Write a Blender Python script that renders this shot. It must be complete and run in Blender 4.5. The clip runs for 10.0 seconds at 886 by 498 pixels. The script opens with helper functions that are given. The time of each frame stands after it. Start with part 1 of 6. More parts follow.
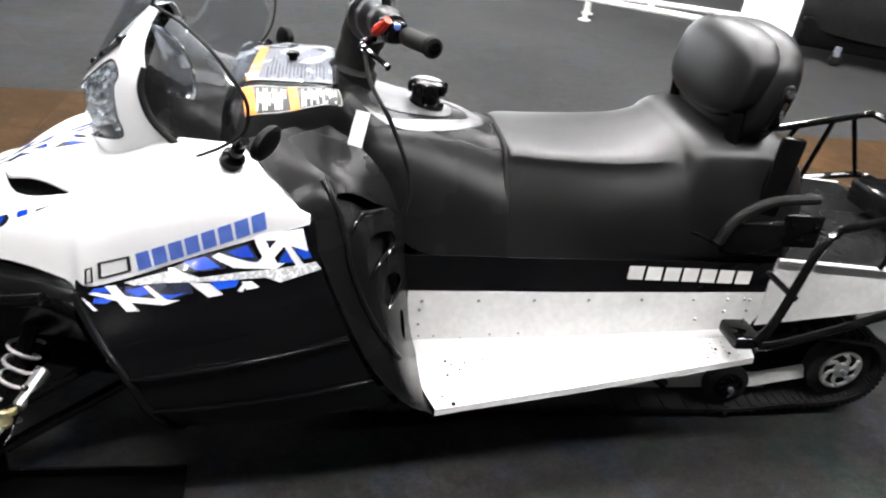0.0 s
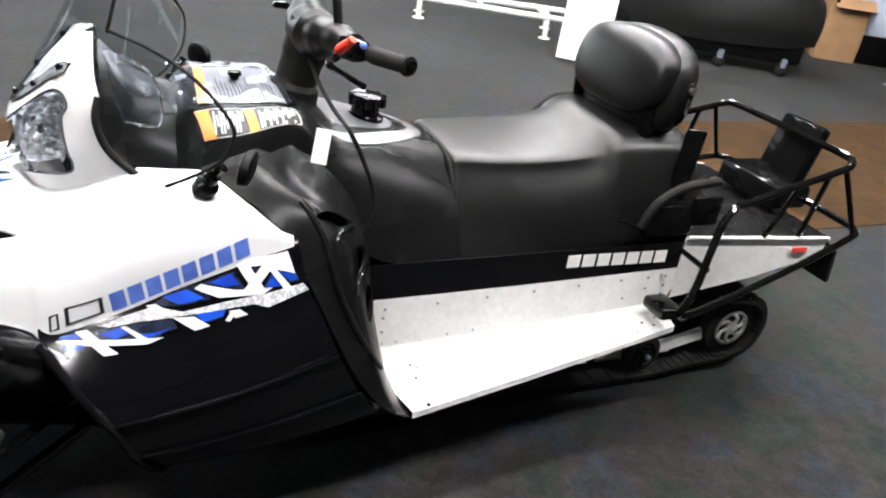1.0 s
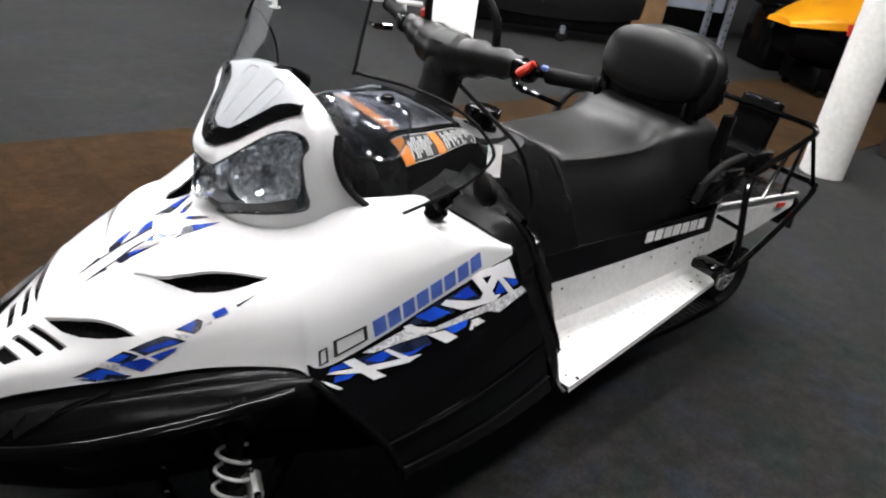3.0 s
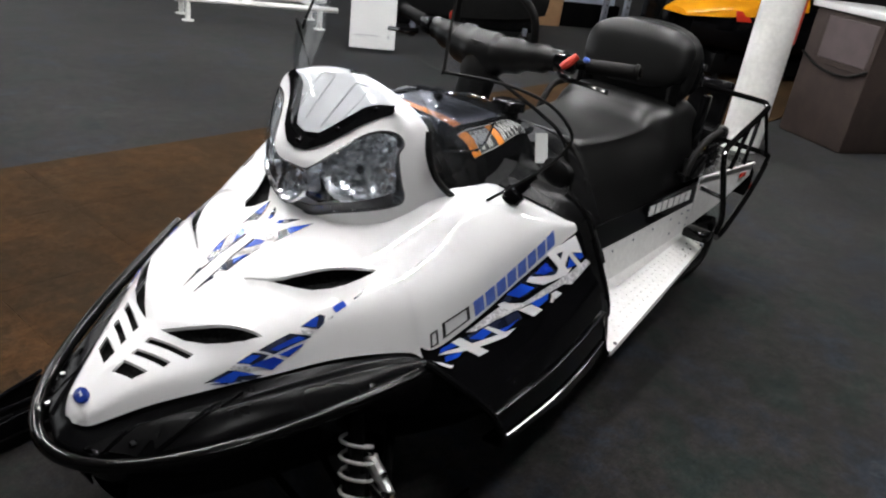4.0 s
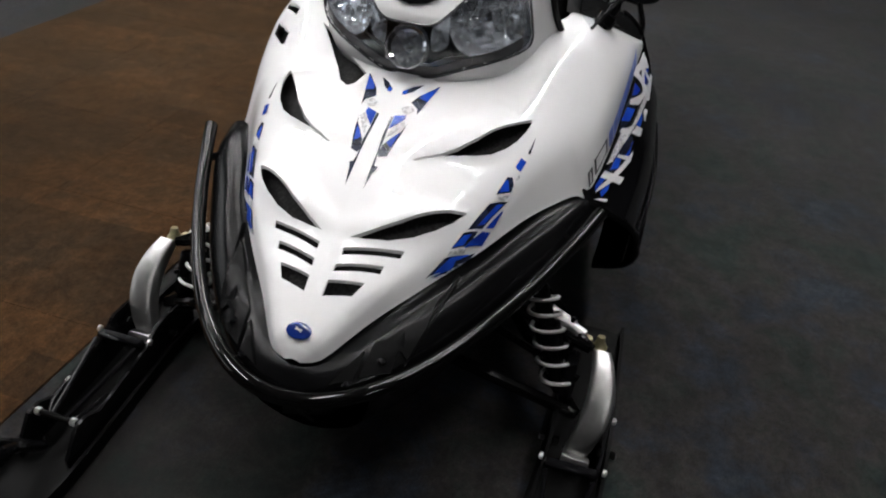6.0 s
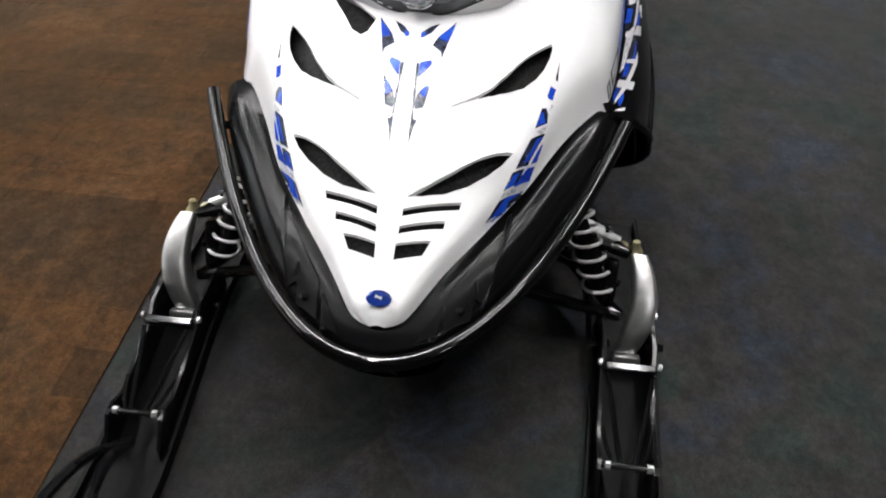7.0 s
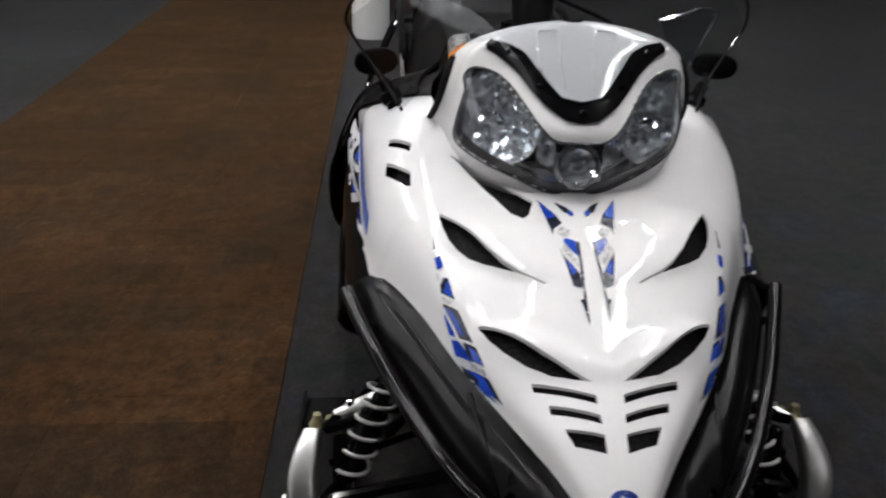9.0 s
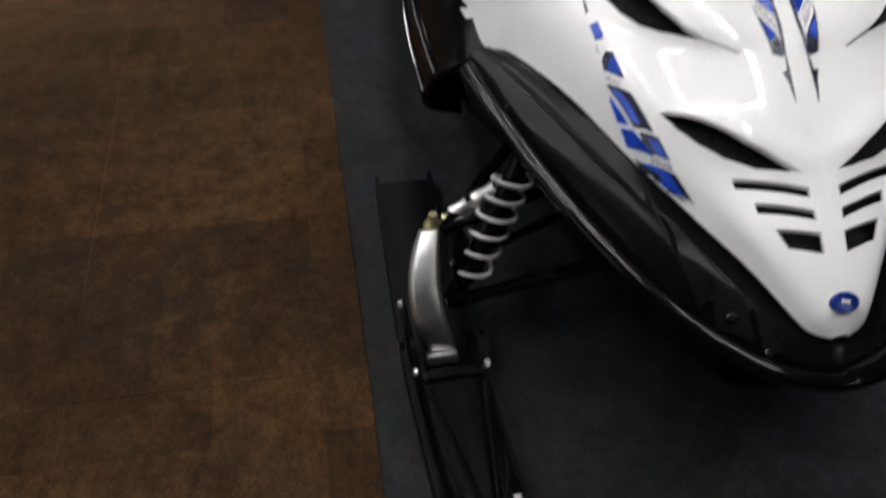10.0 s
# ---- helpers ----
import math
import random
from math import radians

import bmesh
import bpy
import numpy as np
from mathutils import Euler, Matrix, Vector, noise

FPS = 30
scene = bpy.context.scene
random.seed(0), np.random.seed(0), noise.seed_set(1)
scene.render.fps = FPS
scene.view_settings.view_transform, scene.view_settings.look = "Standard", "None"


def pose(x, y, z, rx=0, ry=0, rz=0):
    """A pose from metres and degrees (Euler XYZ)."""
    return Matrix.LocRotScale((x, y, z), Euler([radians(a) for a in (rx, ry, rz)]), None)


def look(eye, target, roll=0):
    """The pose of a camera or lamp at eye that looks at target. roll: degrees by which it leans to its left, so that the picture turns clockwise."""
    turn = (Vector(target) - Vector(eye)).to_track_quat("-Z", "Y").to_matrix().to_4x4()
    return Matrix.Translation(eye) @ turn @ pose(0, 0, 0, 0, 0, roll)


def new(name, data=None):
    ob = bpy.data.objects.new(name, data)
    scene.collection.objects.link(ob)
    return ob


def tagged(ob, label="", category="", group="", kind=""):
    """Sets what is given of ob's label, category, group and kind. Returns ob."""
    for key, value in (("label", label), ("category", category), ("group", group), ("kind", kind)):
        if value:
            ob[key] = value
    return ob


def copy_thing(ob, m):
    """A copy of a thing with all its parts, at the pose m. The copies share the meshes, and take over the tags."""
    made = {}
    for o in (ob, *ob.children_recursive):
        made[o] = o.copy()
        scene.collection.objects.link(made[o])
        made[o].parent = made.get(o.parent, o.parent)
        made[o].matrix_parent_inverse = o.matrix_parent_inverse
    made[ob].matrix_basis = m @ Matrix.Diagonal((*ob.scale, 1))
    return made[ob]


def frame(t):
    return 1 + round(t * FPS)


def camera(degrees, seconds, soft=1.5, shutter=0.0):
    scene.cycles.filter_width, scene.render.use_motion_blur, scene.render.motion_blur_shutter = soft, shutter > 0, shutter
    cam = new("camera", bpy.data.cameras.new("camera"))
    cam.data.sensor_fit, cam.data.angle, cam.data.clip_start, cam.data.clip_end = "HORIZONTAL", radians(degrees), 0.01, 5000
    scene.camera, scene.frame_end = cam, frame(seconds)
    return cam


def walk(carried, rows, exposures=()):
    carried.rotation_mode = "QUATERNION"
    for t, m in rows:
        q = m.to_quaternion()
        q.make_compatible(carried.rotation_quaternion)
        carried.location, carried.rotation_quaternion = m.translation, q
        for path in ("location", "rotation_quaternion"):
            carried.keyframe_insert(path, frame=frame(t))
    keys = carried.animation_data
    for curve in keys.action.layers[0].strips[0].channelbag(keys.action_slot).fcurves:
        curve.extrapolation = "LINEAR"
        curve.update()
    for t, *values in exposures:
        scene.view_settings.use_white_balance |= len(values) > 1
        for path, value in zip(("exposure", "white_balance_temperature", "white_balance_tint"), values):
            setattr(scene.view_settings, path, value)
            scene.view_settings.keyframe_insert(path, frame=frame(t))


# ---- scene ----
cam = camera(60.8, 10.0, soft=2.0, shutter=0.3)
PATH = [
    (0, (0.981, -1.751, 1.364), (1.322, -0.032, 0.401), 7.2),
    (0.5, (0.837, -1.697, 1.378), (1.421, -0.034, 0.432), 8.0),
    (1, (0.664, -1.71, 1.378), (1.451, -0.116, 0.46), 8.9),
    (1.5, (0.457, -1.671, 1.373), (1.396, -0.15, 0.476), 9.3),
    (2, (0.262, -1.597, 1.358), (1.297, -0.125, 0.485), 8.9),
    (2.5, (0.067, -1.463, 1.369), (1.203, -0.07, 0.491), 9.6),
    (2.7, (-0.012, -1.425, 1.385), (1.161, -0.071, 0.496), 9.8),
    (3.8, (-0.455, -1.258, 1.367), (0.947, -0.118, 0.509), 8.7),
    (4, (-0.513, -1.196, 1.344), (0.922, -0.09, 0.496), 8.4),
    (4.5, (-0.61, -0.996, 1.332), (0.882, -0.024, 0.422), 8.3),
    (5, (-0.716, -0.798, 1.3), (0.842, -0.013, 0.322), 8.5),
    (5.5, (-0.821, -0.562, 1.268), (0.791, -0.048, 0.203), 9.6),
    (6, (-0.88, -0.421, 1.213), (0.753, -0.055, 0.119), 6.7),
    (7.3, (-0.868, -0.095, 1.340), (0.585, -0.017, -0.032), 0.9),
    (7.5, (-0.890, -0.038, 1.341), (0.629, -0.017, 0.040), 1.3),
    (7.8, (-0.925, 0.030, 1.359), (0.704, -0.041, 0.200), 2.6),
    (8, (-0.947, 0.047, 1.352), (0.755, -0.049, 0.305), 2.7),
    (8.2, (-0.957, 0.081, 1.356), (0.777, -0.058, 0.369), 3.2),
    (8.5, (-0.928, 0.162, 1.352), (0.829, -0.006, 0.411), 3.0),
    (8.7, (-0.889, 0.244, 1.324), (0.870, 0.047, 0.393), 3.5),
    (9, (-0.794, 0.348, 1.249), (0.964, 0.204, 0.307), 2.0),
    (9.2, (-0.739, 0.383, 1.290), (0.954, 0.287, 0.229), 0.3),
    (9.5, (-0.677, 0.468, 1.229), (0.948, 0.391, 0.066), -0.2),
    (9.7, (-0.636, 0.526, 1.206), (0.921, 0.407, -0.044), 0.4),
    (10, (-0.514, 0.669, 1.181), (0.788, 0.377, -0.309), 3.4),
]
EXPOSURES = [(0.0, 1.6), (1.5, 1.6), (2.5, 0.95), (4.0, 0.3), (4.5, 0.15), (5.0, -0.55), (5.5, -0.5), (6.0, -0.05), (7.5, 0.85), (8.0, 0.8), (8.5, -0.2), (9.0, -0.3), (9.5, -0.35), (10.0, -0.3)]
walk(cam, [(t, look(eye, target, roll)) for t, eye, target, roll in PATH], EXPOSURES)

# ---- world and exposure ----
world = bpy.data.worlds.new("world")
scene.world = world
world.use_nodes = True
world.node_tree.nodes["Background"].inputs[0].default_value = (0.75, 0.85, 1.0, 1)
world.node_tree.nodes["Background"].inputs[1].default_value = 0.03

from mathutils.bvhtree import BVHTree

# ---- materials ----


def material(name, color, rough=0.5, metal=0.0, second=None, scale=8.0, bump=0.0, bump_scale=200.0, coat=0.0,
             rough_var=0.0, contrast=(0.4, 0.65), per_object=0.0, fine=None, specular=0.5):
    """Principled material with a broad and a fine variation, and a fine relief."""
    m = bpy.data.materials.new(name)
    m.use_nodes = True
    n, l = m.node_tree.nodes, m.node_tree.links
    b = n["Principled BSDF"]
    b.inputs["Roughness"].default_value = rough
    b.inputs["Metallic"].default_value = metal
    b.inputs["Coat Weight"].default_value = coat
    b.inputs["Coat Roughness"].default_value = 0.04
    b.inputs["Specular IOR Level"].default_value = specular
    co = n.new("ShaderNodeTexCoord")
    out = None
    if second:
        tex = n.new("ShaderNodeTexNoise")
        tex.inputs["Scale"].default_value, tex.inputs["Detail"].default_value = scale, 6
        l.new(co.outputs["Object"], tex.inputs["Vector"])
        ramp = n.new("ShaderNodeMapRange")
        ramp.inputs[1].default_value, ramp.inputs[2].default_value = contrast
        l.new(tex.outputs["Fac"], ramp.inputs[0])
        mix = n.new("ShaderNodeMix")
        mix.data_type = "RGBA"
        mix.inputs[6].default_value, mix.inputs[7].default_value = (*color, 1), (*second, 1)
        l.new(ramp.outputs[0], mix.inputs[0])
        out = mix.outputs[2]
        if fine:
            tex2 = n.new("ShaderNodeTexNoise")
            tex2.inputs["Scale"].default_value, tex2.inputs["Detail"].default_value = fine[1], 4
            l.new(co.outputs["Object"], tex2.inputs["Vector"])
            r2 = n.new("ShaderNodeMapRange")
            r2.inputs[1].default_value, r2.inputs[2].default_value = 0.35, 0.65
            r2.inputs[3].default_value, r2.inputs[4].default_value = 1 - fine[0], 1 + fine[0]
            l.new(tex2.outputs["Fac"], r2.inputs[0])
            mul = n.new("ShaderNodeMix")
            mul.data_type, mul.blend_type = "RGBA", "MULTIPLY"
            mul.inputs[0].default_value = 1
            l.new(out, mul.inputs[6])
            l.new(r2.outputs[0], mul.inputs[7])
            out = mul.outputs[2]
        if per_object:
            info = n.new("ShaderNodeObjectInfo")
            r3 = n.new("ShaderNodeMapRange")
            r3.inputs[3].default_value, r3.inputs[4].default_value = 1 - per_object, 1 + per_object
            l.new(info.outputs["Random"], r3.inputs[0])
            mul = n.new("ShaderNodeMix")
            mul.data_type, mul.blend_type = "RGBA", "MULTIPLY"
            mul.inputs[0].default_value = 1
            l.new(out, mul.inputs[6])
            l.new(r3.outputs[0], mul.inputs[7])
            out = mul.outputs[2]
        l.new(out, b.inputs["Base Color"])
        if rough_var:
            rr = n.new("ShaderNodeMapRange")
            rr.inputs[3].default_value, rr.inputs[4].default_value = rough - rough_var, rough + rough_var
            l.new(tex.outputs["Fac"], rr.inputs[0])
            l.new(rr.outputs[0], b.inputs["Roughness"])
    else:
        b.inputs["Base Color"].default_value = (*color, 1)
    if bump:
        bt = n.new("ShaderNodeTexNoise")
        bt.inputs["Scale"].default_value, bt.inputs["Detail"].default_value = bump_scale, 3
        l.new(co.outputs["Object"], bt.inputs["Vector"])
        bn = n.new("ShaderNodeBump")
        bn.inputs["Strength"].default_value, bn.inputs["Distance"].default_value = bump, 0.002
        l.new(bt.outputs["Fac"], bn.inputs["Height"])
        l.new(bn.outputs[0], b.inputs["Normal"])
    return m


def glow_material(name, color, strength):
    m = bpy.data.materials.new(name)
    m.use_nodes = True
    n, l = m.node_tree.nodes, m.node_tree.links
    n.remove(n["Principled BSDF"])
    e = n.new("ShaderNodeEmission")
    e.inputs[0].default_value, e.inputs[1].default_value = (*color, 1), strength
    l.new(e.outputs[0], n["Material Output"].inputs[0])
    return m


M_white = material("white_gloss_paint", (0.80, 0.80, 0.80), 0.45, second=(0.77, 0.775, 0.78), scale=3, coat=1.0, rough_var=0.03)
M_blackgloss = material("black_gloss_plastic", (0.0025, 0.0025, 0.003), 0.10, second=(0.0035, 0.0035, 0.004), scale=6, bump=0.006, bump_scale=90, specular=0.26, rough_var=0.02)
M_black = material("black_satin_plastic", (0.003, 0.003, 0.0034), 0.13, second=(0.005, 0.005, 0.005), scale=9, bump=0.01, bump_scale=500, specular=0.08, rough_var=0.0)
M_char = material("charcoal_textured_plastic", (0.0045, 0.0045, 0.0048), 0.27, second=(0.0065, 0.0065, 0.0065), scale=7, rough_var=0.03, bump=0.02, bump_scale=700, specular=0.11)
M_vinyl = material("black_vinyl", (0.005, 0.005, 0.005), 0.35, second=(0.007, 0.007, 0.007), scale=6, rough_var=0.02, bump=0.015, bump_scale=600, specular=0.30)
M_rubber = material("black_rubber", (0.006, 0.006, 0.006), 0.65, second=(0.012, 0.0115, 0.011), scale=20, bump=0.08, bump_scale=150, specular=0.12)
M_tube = material("black_powder_coat", (0.0018, 0.0018, 0.0018), 0.06, second=(0.003, 0.003, 0.003), scale=15, specular=0.26)
M_dark = material("dark_mesh", (0.006, 0.006, 0.006), 0.55, second=(0.02, 0.02, 0.02), scale=160, specular=0.1)
M_alu = material("white_painted_aluminium", (0.74, 0.74, 0.73), 0.34, second=(0.66, 0.655, 0.64), scale=5, rough_var=0.08, fine=(0.05, 60))
M_metal = material("satin_aluminium", (0.74, 0.74, 0.73), 0.40, 1.0, second=(0.62, 0.62, 0.61), scale=25, rough_var=0.06)
M_chrome = material("chrome", (0.85, 0.85, 0.86), 0.08, 1.0, second=(0.75, 0.75, 0.76), scale=40)
M_silver = material("silver_decal", (0.13, 0.13, 0.135), 0.36, 0.5, second=(0.10, 0.10, 0.105), scale=12)
M_grey = material("grey_print", (0.36, 0.36, 0.37), 0.35, second=(0.66, 0.66, 0.67), scale=160, contrast=(0.44, 0.56))
M_blue = material("blue_print", (0.010, 0.070, 0.52), 0.25, second=(0.006, 0.03, 0.30), scale=14, coat=0.4)
M_letter = material("blue_letter_print", (0.10, 0.18, 0.58), 0.3, second=(0.07, 0.13, 0.46), scale=30, coat=0.3)
M_navy = material("navy_print", (0.008, 0.012, 0.03), 0.25, second=(0.02, 0.025, 0.05), scale=30, coat=0.4)
M_ltgrey = material("pale_grey_print", (0.68, 0.68, 0.68), 0.3, second=(0.68, 0.68, 0.69), scale=60, coat=0.3)
M_orange = material("orange_label", (0.85, 0.26, 0.02), 0.35, second=(0.78, 0.22, 0.02), scale=20)
M_label = material("pale_label", (0.62, 0.62, 0.60), 0.35, second=(0.55, 0.55, 0.53), scale=30)
M_dashlabel = material("grey_label", (0.15, 0.15, 0.15), 0.38, second=(0.12, 0.12, 0.12), scale=30)
M_ink = material("black_ink", (0.01, 0.01, 0.01), 0.4, second=(0.02, 0.02, 0.02), scale=40)
M_red = material("red_plastic", (0.62, 0.035, 0.015), 0.35, second=(0.55, 0.03, 0.015), scale=20)
M_brass = material("weathered_brass", (0.42, 0.38, 0.22), 0.35, 0.8, second=(0.30, 0.27, 0.16), scale=60)
M_spring = material("white_spring_paint", (0.52, 0.52, 0.51), 0.35, second=(0.42, 0.42, 0.41), scale=40)


def sheet_material(name, tint, gloss):
    """Thin clear sheet: light passes straight through, with a weak mirror gloss."""
    m = bpy.data.materials.new(name)
    m.use_nodes = True
    n, l = m.node_tree.nodes, m.node_tree.links
    n.remove(n["Principled BSDF"])
    clear, shine, both = n.new("ShaderNodeBsdfTransparent"), n.new("ShaderNodeBsdfGlossy"), n.new("ShaderNodeMixShader")
    clear.inputs["Color"].default_value = (*tint, 1)
    shine.inputs["Roughness"].default_value = 0.04
    both.inputs[0].default_value = gloss
    l.new(clear.outputs[0], both.inputs[1])
    l.new(shine.outputs[0], both.inputs[2])
    l.new(both.outputs[0], n["Material Output"].inputs[0])
    return m


M_wind = sheet_material("clear_polycarbonate", (0.90, 0.91, 0.92), 0.045)
M_cover = sheet_material("clear_rippled_plastic", (0.93, 0.95, 1.0), 0.12)
M_deflector = sheet_material("clear_moulded_plastic", (0.90, 0.92, 0.96), 0.24)
M_clearedge = sheet_material("clear_plastic_edge", (0.92, 0.94, 0.98), 0.55)
M_lens = sheet_material("clear_lens", (0.92, 0.94, 0.96), 0.05)
M_cowl = material("black_moulded_plastic", (0.0025, 0.0025, 0.0028), 0.25, second=(0.004, 0.004, 0.0043), scale=5, bump=0.008, bump_scale=400, specular=0.14, rough_var=0.03)
M_reflector = material("headlight_reflector", (0.95, 0.96, 0.98), 0.12, 0.74, second=(0.88, 0.90, 0.93), scale=60)
M_smoke = material("smoked_grey_plastic", (0.075, 0.075, 0.08), 0.14, second=(0.055, 0.055, 0.06), scale=20)
M_ski = material("black_ski_plastic", (0.0015, 0.0015, 0.0016), 0.45, second=(0.0025, 0.0025, 0.0025), scale=30, specular=0.05)
M_badge = material("badge_enamel", (0.006, 0.022, 0.16), 0.2, second=(0.004, 0.014, 0.10), scale=60, coat=0.15)
M_paper = material("white_paper", (0.78, 0.78, 0.76), 0.6, second=(0.72, 0.72, 0.70), scale=15)

M_bluewhite = material("blue_white_carton", (0.50, 0.57, 0.68), 0.6, second=(0.44, 0.50, 0.60), scale=4)


def carpet(name, tones, patch, rough, spec, per_object=0.0, sheen=(0.12, (1, 1, 1))):
    """Low-pile carpet: blotches of several tones, woven blocks, fibres."""
    m = bpy.data.materials.new(name)
    m.use_nodes = True
    n, l = m.node_tree.nodes, m.node_tree.links
    p = n["Principled BSDF"]
    p.inputs["Roughness"].default_value, p.inputs["Specular IOR Level"].default_value = rough, spec
    p.inputs["Sheen Weight"].default_value, p.inputs["Sheen Roughness"].default_value = sheen[0], 0.4
    p.inputs["Sheen Tint"].default_value = (*sheen[1], 1)
    geo = n.new("ShaderNodeNewGeometry")

    def noise_tex(scale, detail=5, rough_=0.6):
        q = n.new("ShaderNodeTexNoise")
        q.inputs["Scale"].default_value, q.inputs["Detail"].default_value, q.inputs["Roughness"].default_value = scale, detail, rough_
        l.new(geo.outputs["Position"], q.inputs["Vector"])
        return q

    ramp = n.new("ShaderNodeValToRGB")
    ramp.color_ramp.elements[0].position, ramp.color_ramp.elements[1].position = 0.30, 0.72
    ramp.color_ramp.elements[0].color, ramp.color_ramp.elements[1].color = (*tones[0], 1), (*tones[-1], 1)
    for k, tone in enumerate(tones[1:-1]):
        e = ramp.color_ramp.elements.new(0.30 + 0.42 * (k + 1) / (len(tones) - 1))
        e.color = (*tone, 1)
    l.new(noise_tex(3.2, 8, 0.72).outputs["Fac"], ramp.inputs[0])
    out = ramp.outputs[0]

    def times(value):
        nonlocal out
        mul = n.new("ShaderNodeMix")
        mul.data_type, mul.blend_type = "RGBA", "MULTIPLY"
        mul.inputs[0].default_value = 1
        l.new(out, mul.inputs[6])
        l.new(value, mul.inputs[7])
        out = mul.outputs[2]

    def spread(value, lo, hi, a=0.3, c=0.7):
        r = n.new("ShaderNodeMapRange")
        r.inputs[1].default_value, r.inputs[2].default_value, r.inputs[3].default_value, r.inputs[4].default_value = a, c, lo, hi
        l.new(value, r.inputs[0])
        return r.outputs[0]

    if patch:
        br = n.new("ShaderNodeTexBrick")
        br.inputs["Color1"].default_value, br.inputs["Color2"].default_value, br.inputs["Mortar"].default_value = (0.70, 0.73, 0.77, 1), (1.30, 1.22, 1.12, 1), (0.8, 0.8, 0.8, 1)
        br.inputs["Scale"].default_value, br.inputs["Mortar Size"].default_value = 1.0, 0.0
        br.inputs["Brick Width"].default_value, br.inputs["Row Height"].default_value = patch
        br.offset, br.squash = 0.37, 1.0
        swap = n.new("ShaderNodeMapping")
        swap.inputs["Rotation"].default_value = (0, 0, radians(90))
        l.new(geo.outputs["Position"], swap.inputs["Vector"])
        l.new(swap.outputs[0], br.inputs["Vector"])
        times(br.outputs["Color"])
    times(spread(noise_tex(1.1, 4).outputs["Fac"], 0.7, 1.35, 0.35, 0.65))
    times(spread(noise_tex(14, 5, 0.7).outputs["Fac"], 0.68, 1.35, 0.36, 0.64))
    times(spread(noise_tex(60, 3, 0.7).outputs["Fac"], 0.82, 1.2, 0.38, 0.62))
    times(spread(noise_tex(240, 2).outputs["Fac"], 0.78, 1.22))
    if per_object:
        info = n.new("ShaderNodeObjectInfo")
        times(spread(info.outputs["Random"], 1 - per_object, 1 + per_object, 0, 1))
    l.new(out, p.inputs["Base Color"])
    bump = n.new("ShaderNodeBump")
    bump.inputs["Strength"].default_value, bump.inputs["Distance"].default_value = 0.35, 0.002
    l.new(noise_tex(300, 2).outputs["Fac"], bump.inputs["Height"])
    l.new(bump.outputs[0], p.inputs["Normal"])
    return m


M_carpet = carpet("blue_grey_carpet", [(0.0030, 0.0046, 0.0072), (0.0085, 0.0124, 0.0112), (0.0150, 0.0132, 0.0126), (0.0105, 0.0140, 0.0195), (0.0255, 0.028, 0.030)], None, 0.8, 0.08)
M_brown = carpet("brown_carpet_tile", [(0.0085, 0.0058, 0.0042), (0.026, 0.0132, 0.0060), (0.0175, 0.0110, 0.0066), (0.038, 0.0192, 0.0082)], (0.30, 0.13), 0.85, 0.04, 0.10, (0.17, (1.0, 0.66, 0.36)))
M_wall = material("dark_wall_paint", (0.045, 0.045, 0.048), 0.7, second=(0.035, 0.035, 0.038), scale=1.2, bump=0.1)
M_ceil = material("dark_open_ceiling", (0.035, 0.035, 0.037), 0.8, second=(0.05, 0.05, 0.05), scale=2.0, bump=0.3)
M_pillar = material("white_pillar_paint", (0.74, 0.74, 0.72), 0.45, second=(0.66, 0.66, 0.63), scale=4, bump=0.1, bump_scale=40, fine=(0.06, 30))
M_galv = material("galvanised_steel", (0.24, 0.26, 0.31), 0.45, 0.6, second=(0.32, 0.34, 0.39), scale=30)
M_card = material("brown_cardboard", (0.34, 0.20, 0.10), 0.8, second=(0.28, 0.16, 0.08), scale=6, bump=0.1)
M_green = material("dark_green_plastic", (0.015, 0.035, 0.016), 0.5, second=(0.025, 0.05, 0.02), scale=6)
M_yellow = material("yellow_gloss_paint", (0.78, 0.33, 0.01), 0.2, second=(0.70, 0.28, 0.01), scale=4, coat=0.5)
M_bin = material("brown_fabric_bin", (0.028, 0.017, 0.014), 0.75, second=(0.038, 0.024, 0.019), scale=8, bump=0.1, bump_scale=120)
M_binpanel = material("mauve_panel", (0.085, 0.064, 0.066), 0.6, second=(0.07, 0.053, 0.055), scale=9)
M_glow = glow_material("tube_glow", (1.0, 0.985, 0.985), 92.0)

# ---- mesh helpers ----


def smooth_line(points, per=8, closed=False):
    """Catmull-Rom curve through points; per steps between two of them."""
    p = np.array(points, float)
    n = len(p)
    out = []
    for i in range(n if closed else n - 1):
        a, b = p[i], p[(i + 1) % n]
        before = p[i - 1] if (i > 0 or closed) else 2 * a - b
        after = p[(i + 2) % n] if (i + 2 < n or closed) else 2 * b - a
        for k in range(per):
            u = k / per
            out.append(0.5 * (2 * a + (b - before) * u + (2 * before - 5 * a + 4 * b - after) * u * u + (3 * a - before - 3 * b + after) * u ** 3))
    if not closed:
        out.append(p[-1])
    return np.array(out)


def grid_mesh(rows, wrap=False, cap=False):
    """A bmesh of quads over rows of points."""
    bm = bmesh.new()
    v = [[bm.verts.new(tuple(q)) for q in row] for row in rows]
    m = len(v[0])
    for a, b in zip(v, v[1:]):
        for j in range(m if wrap else m - 1):
            k = (j + 1) % m
            bm.faces.new((a[j], a[k], b[k], b[j]))
    if cap:
        bm.faces.new(v[0][::-1])
        bm.faces.new(v[-1])
    return bm


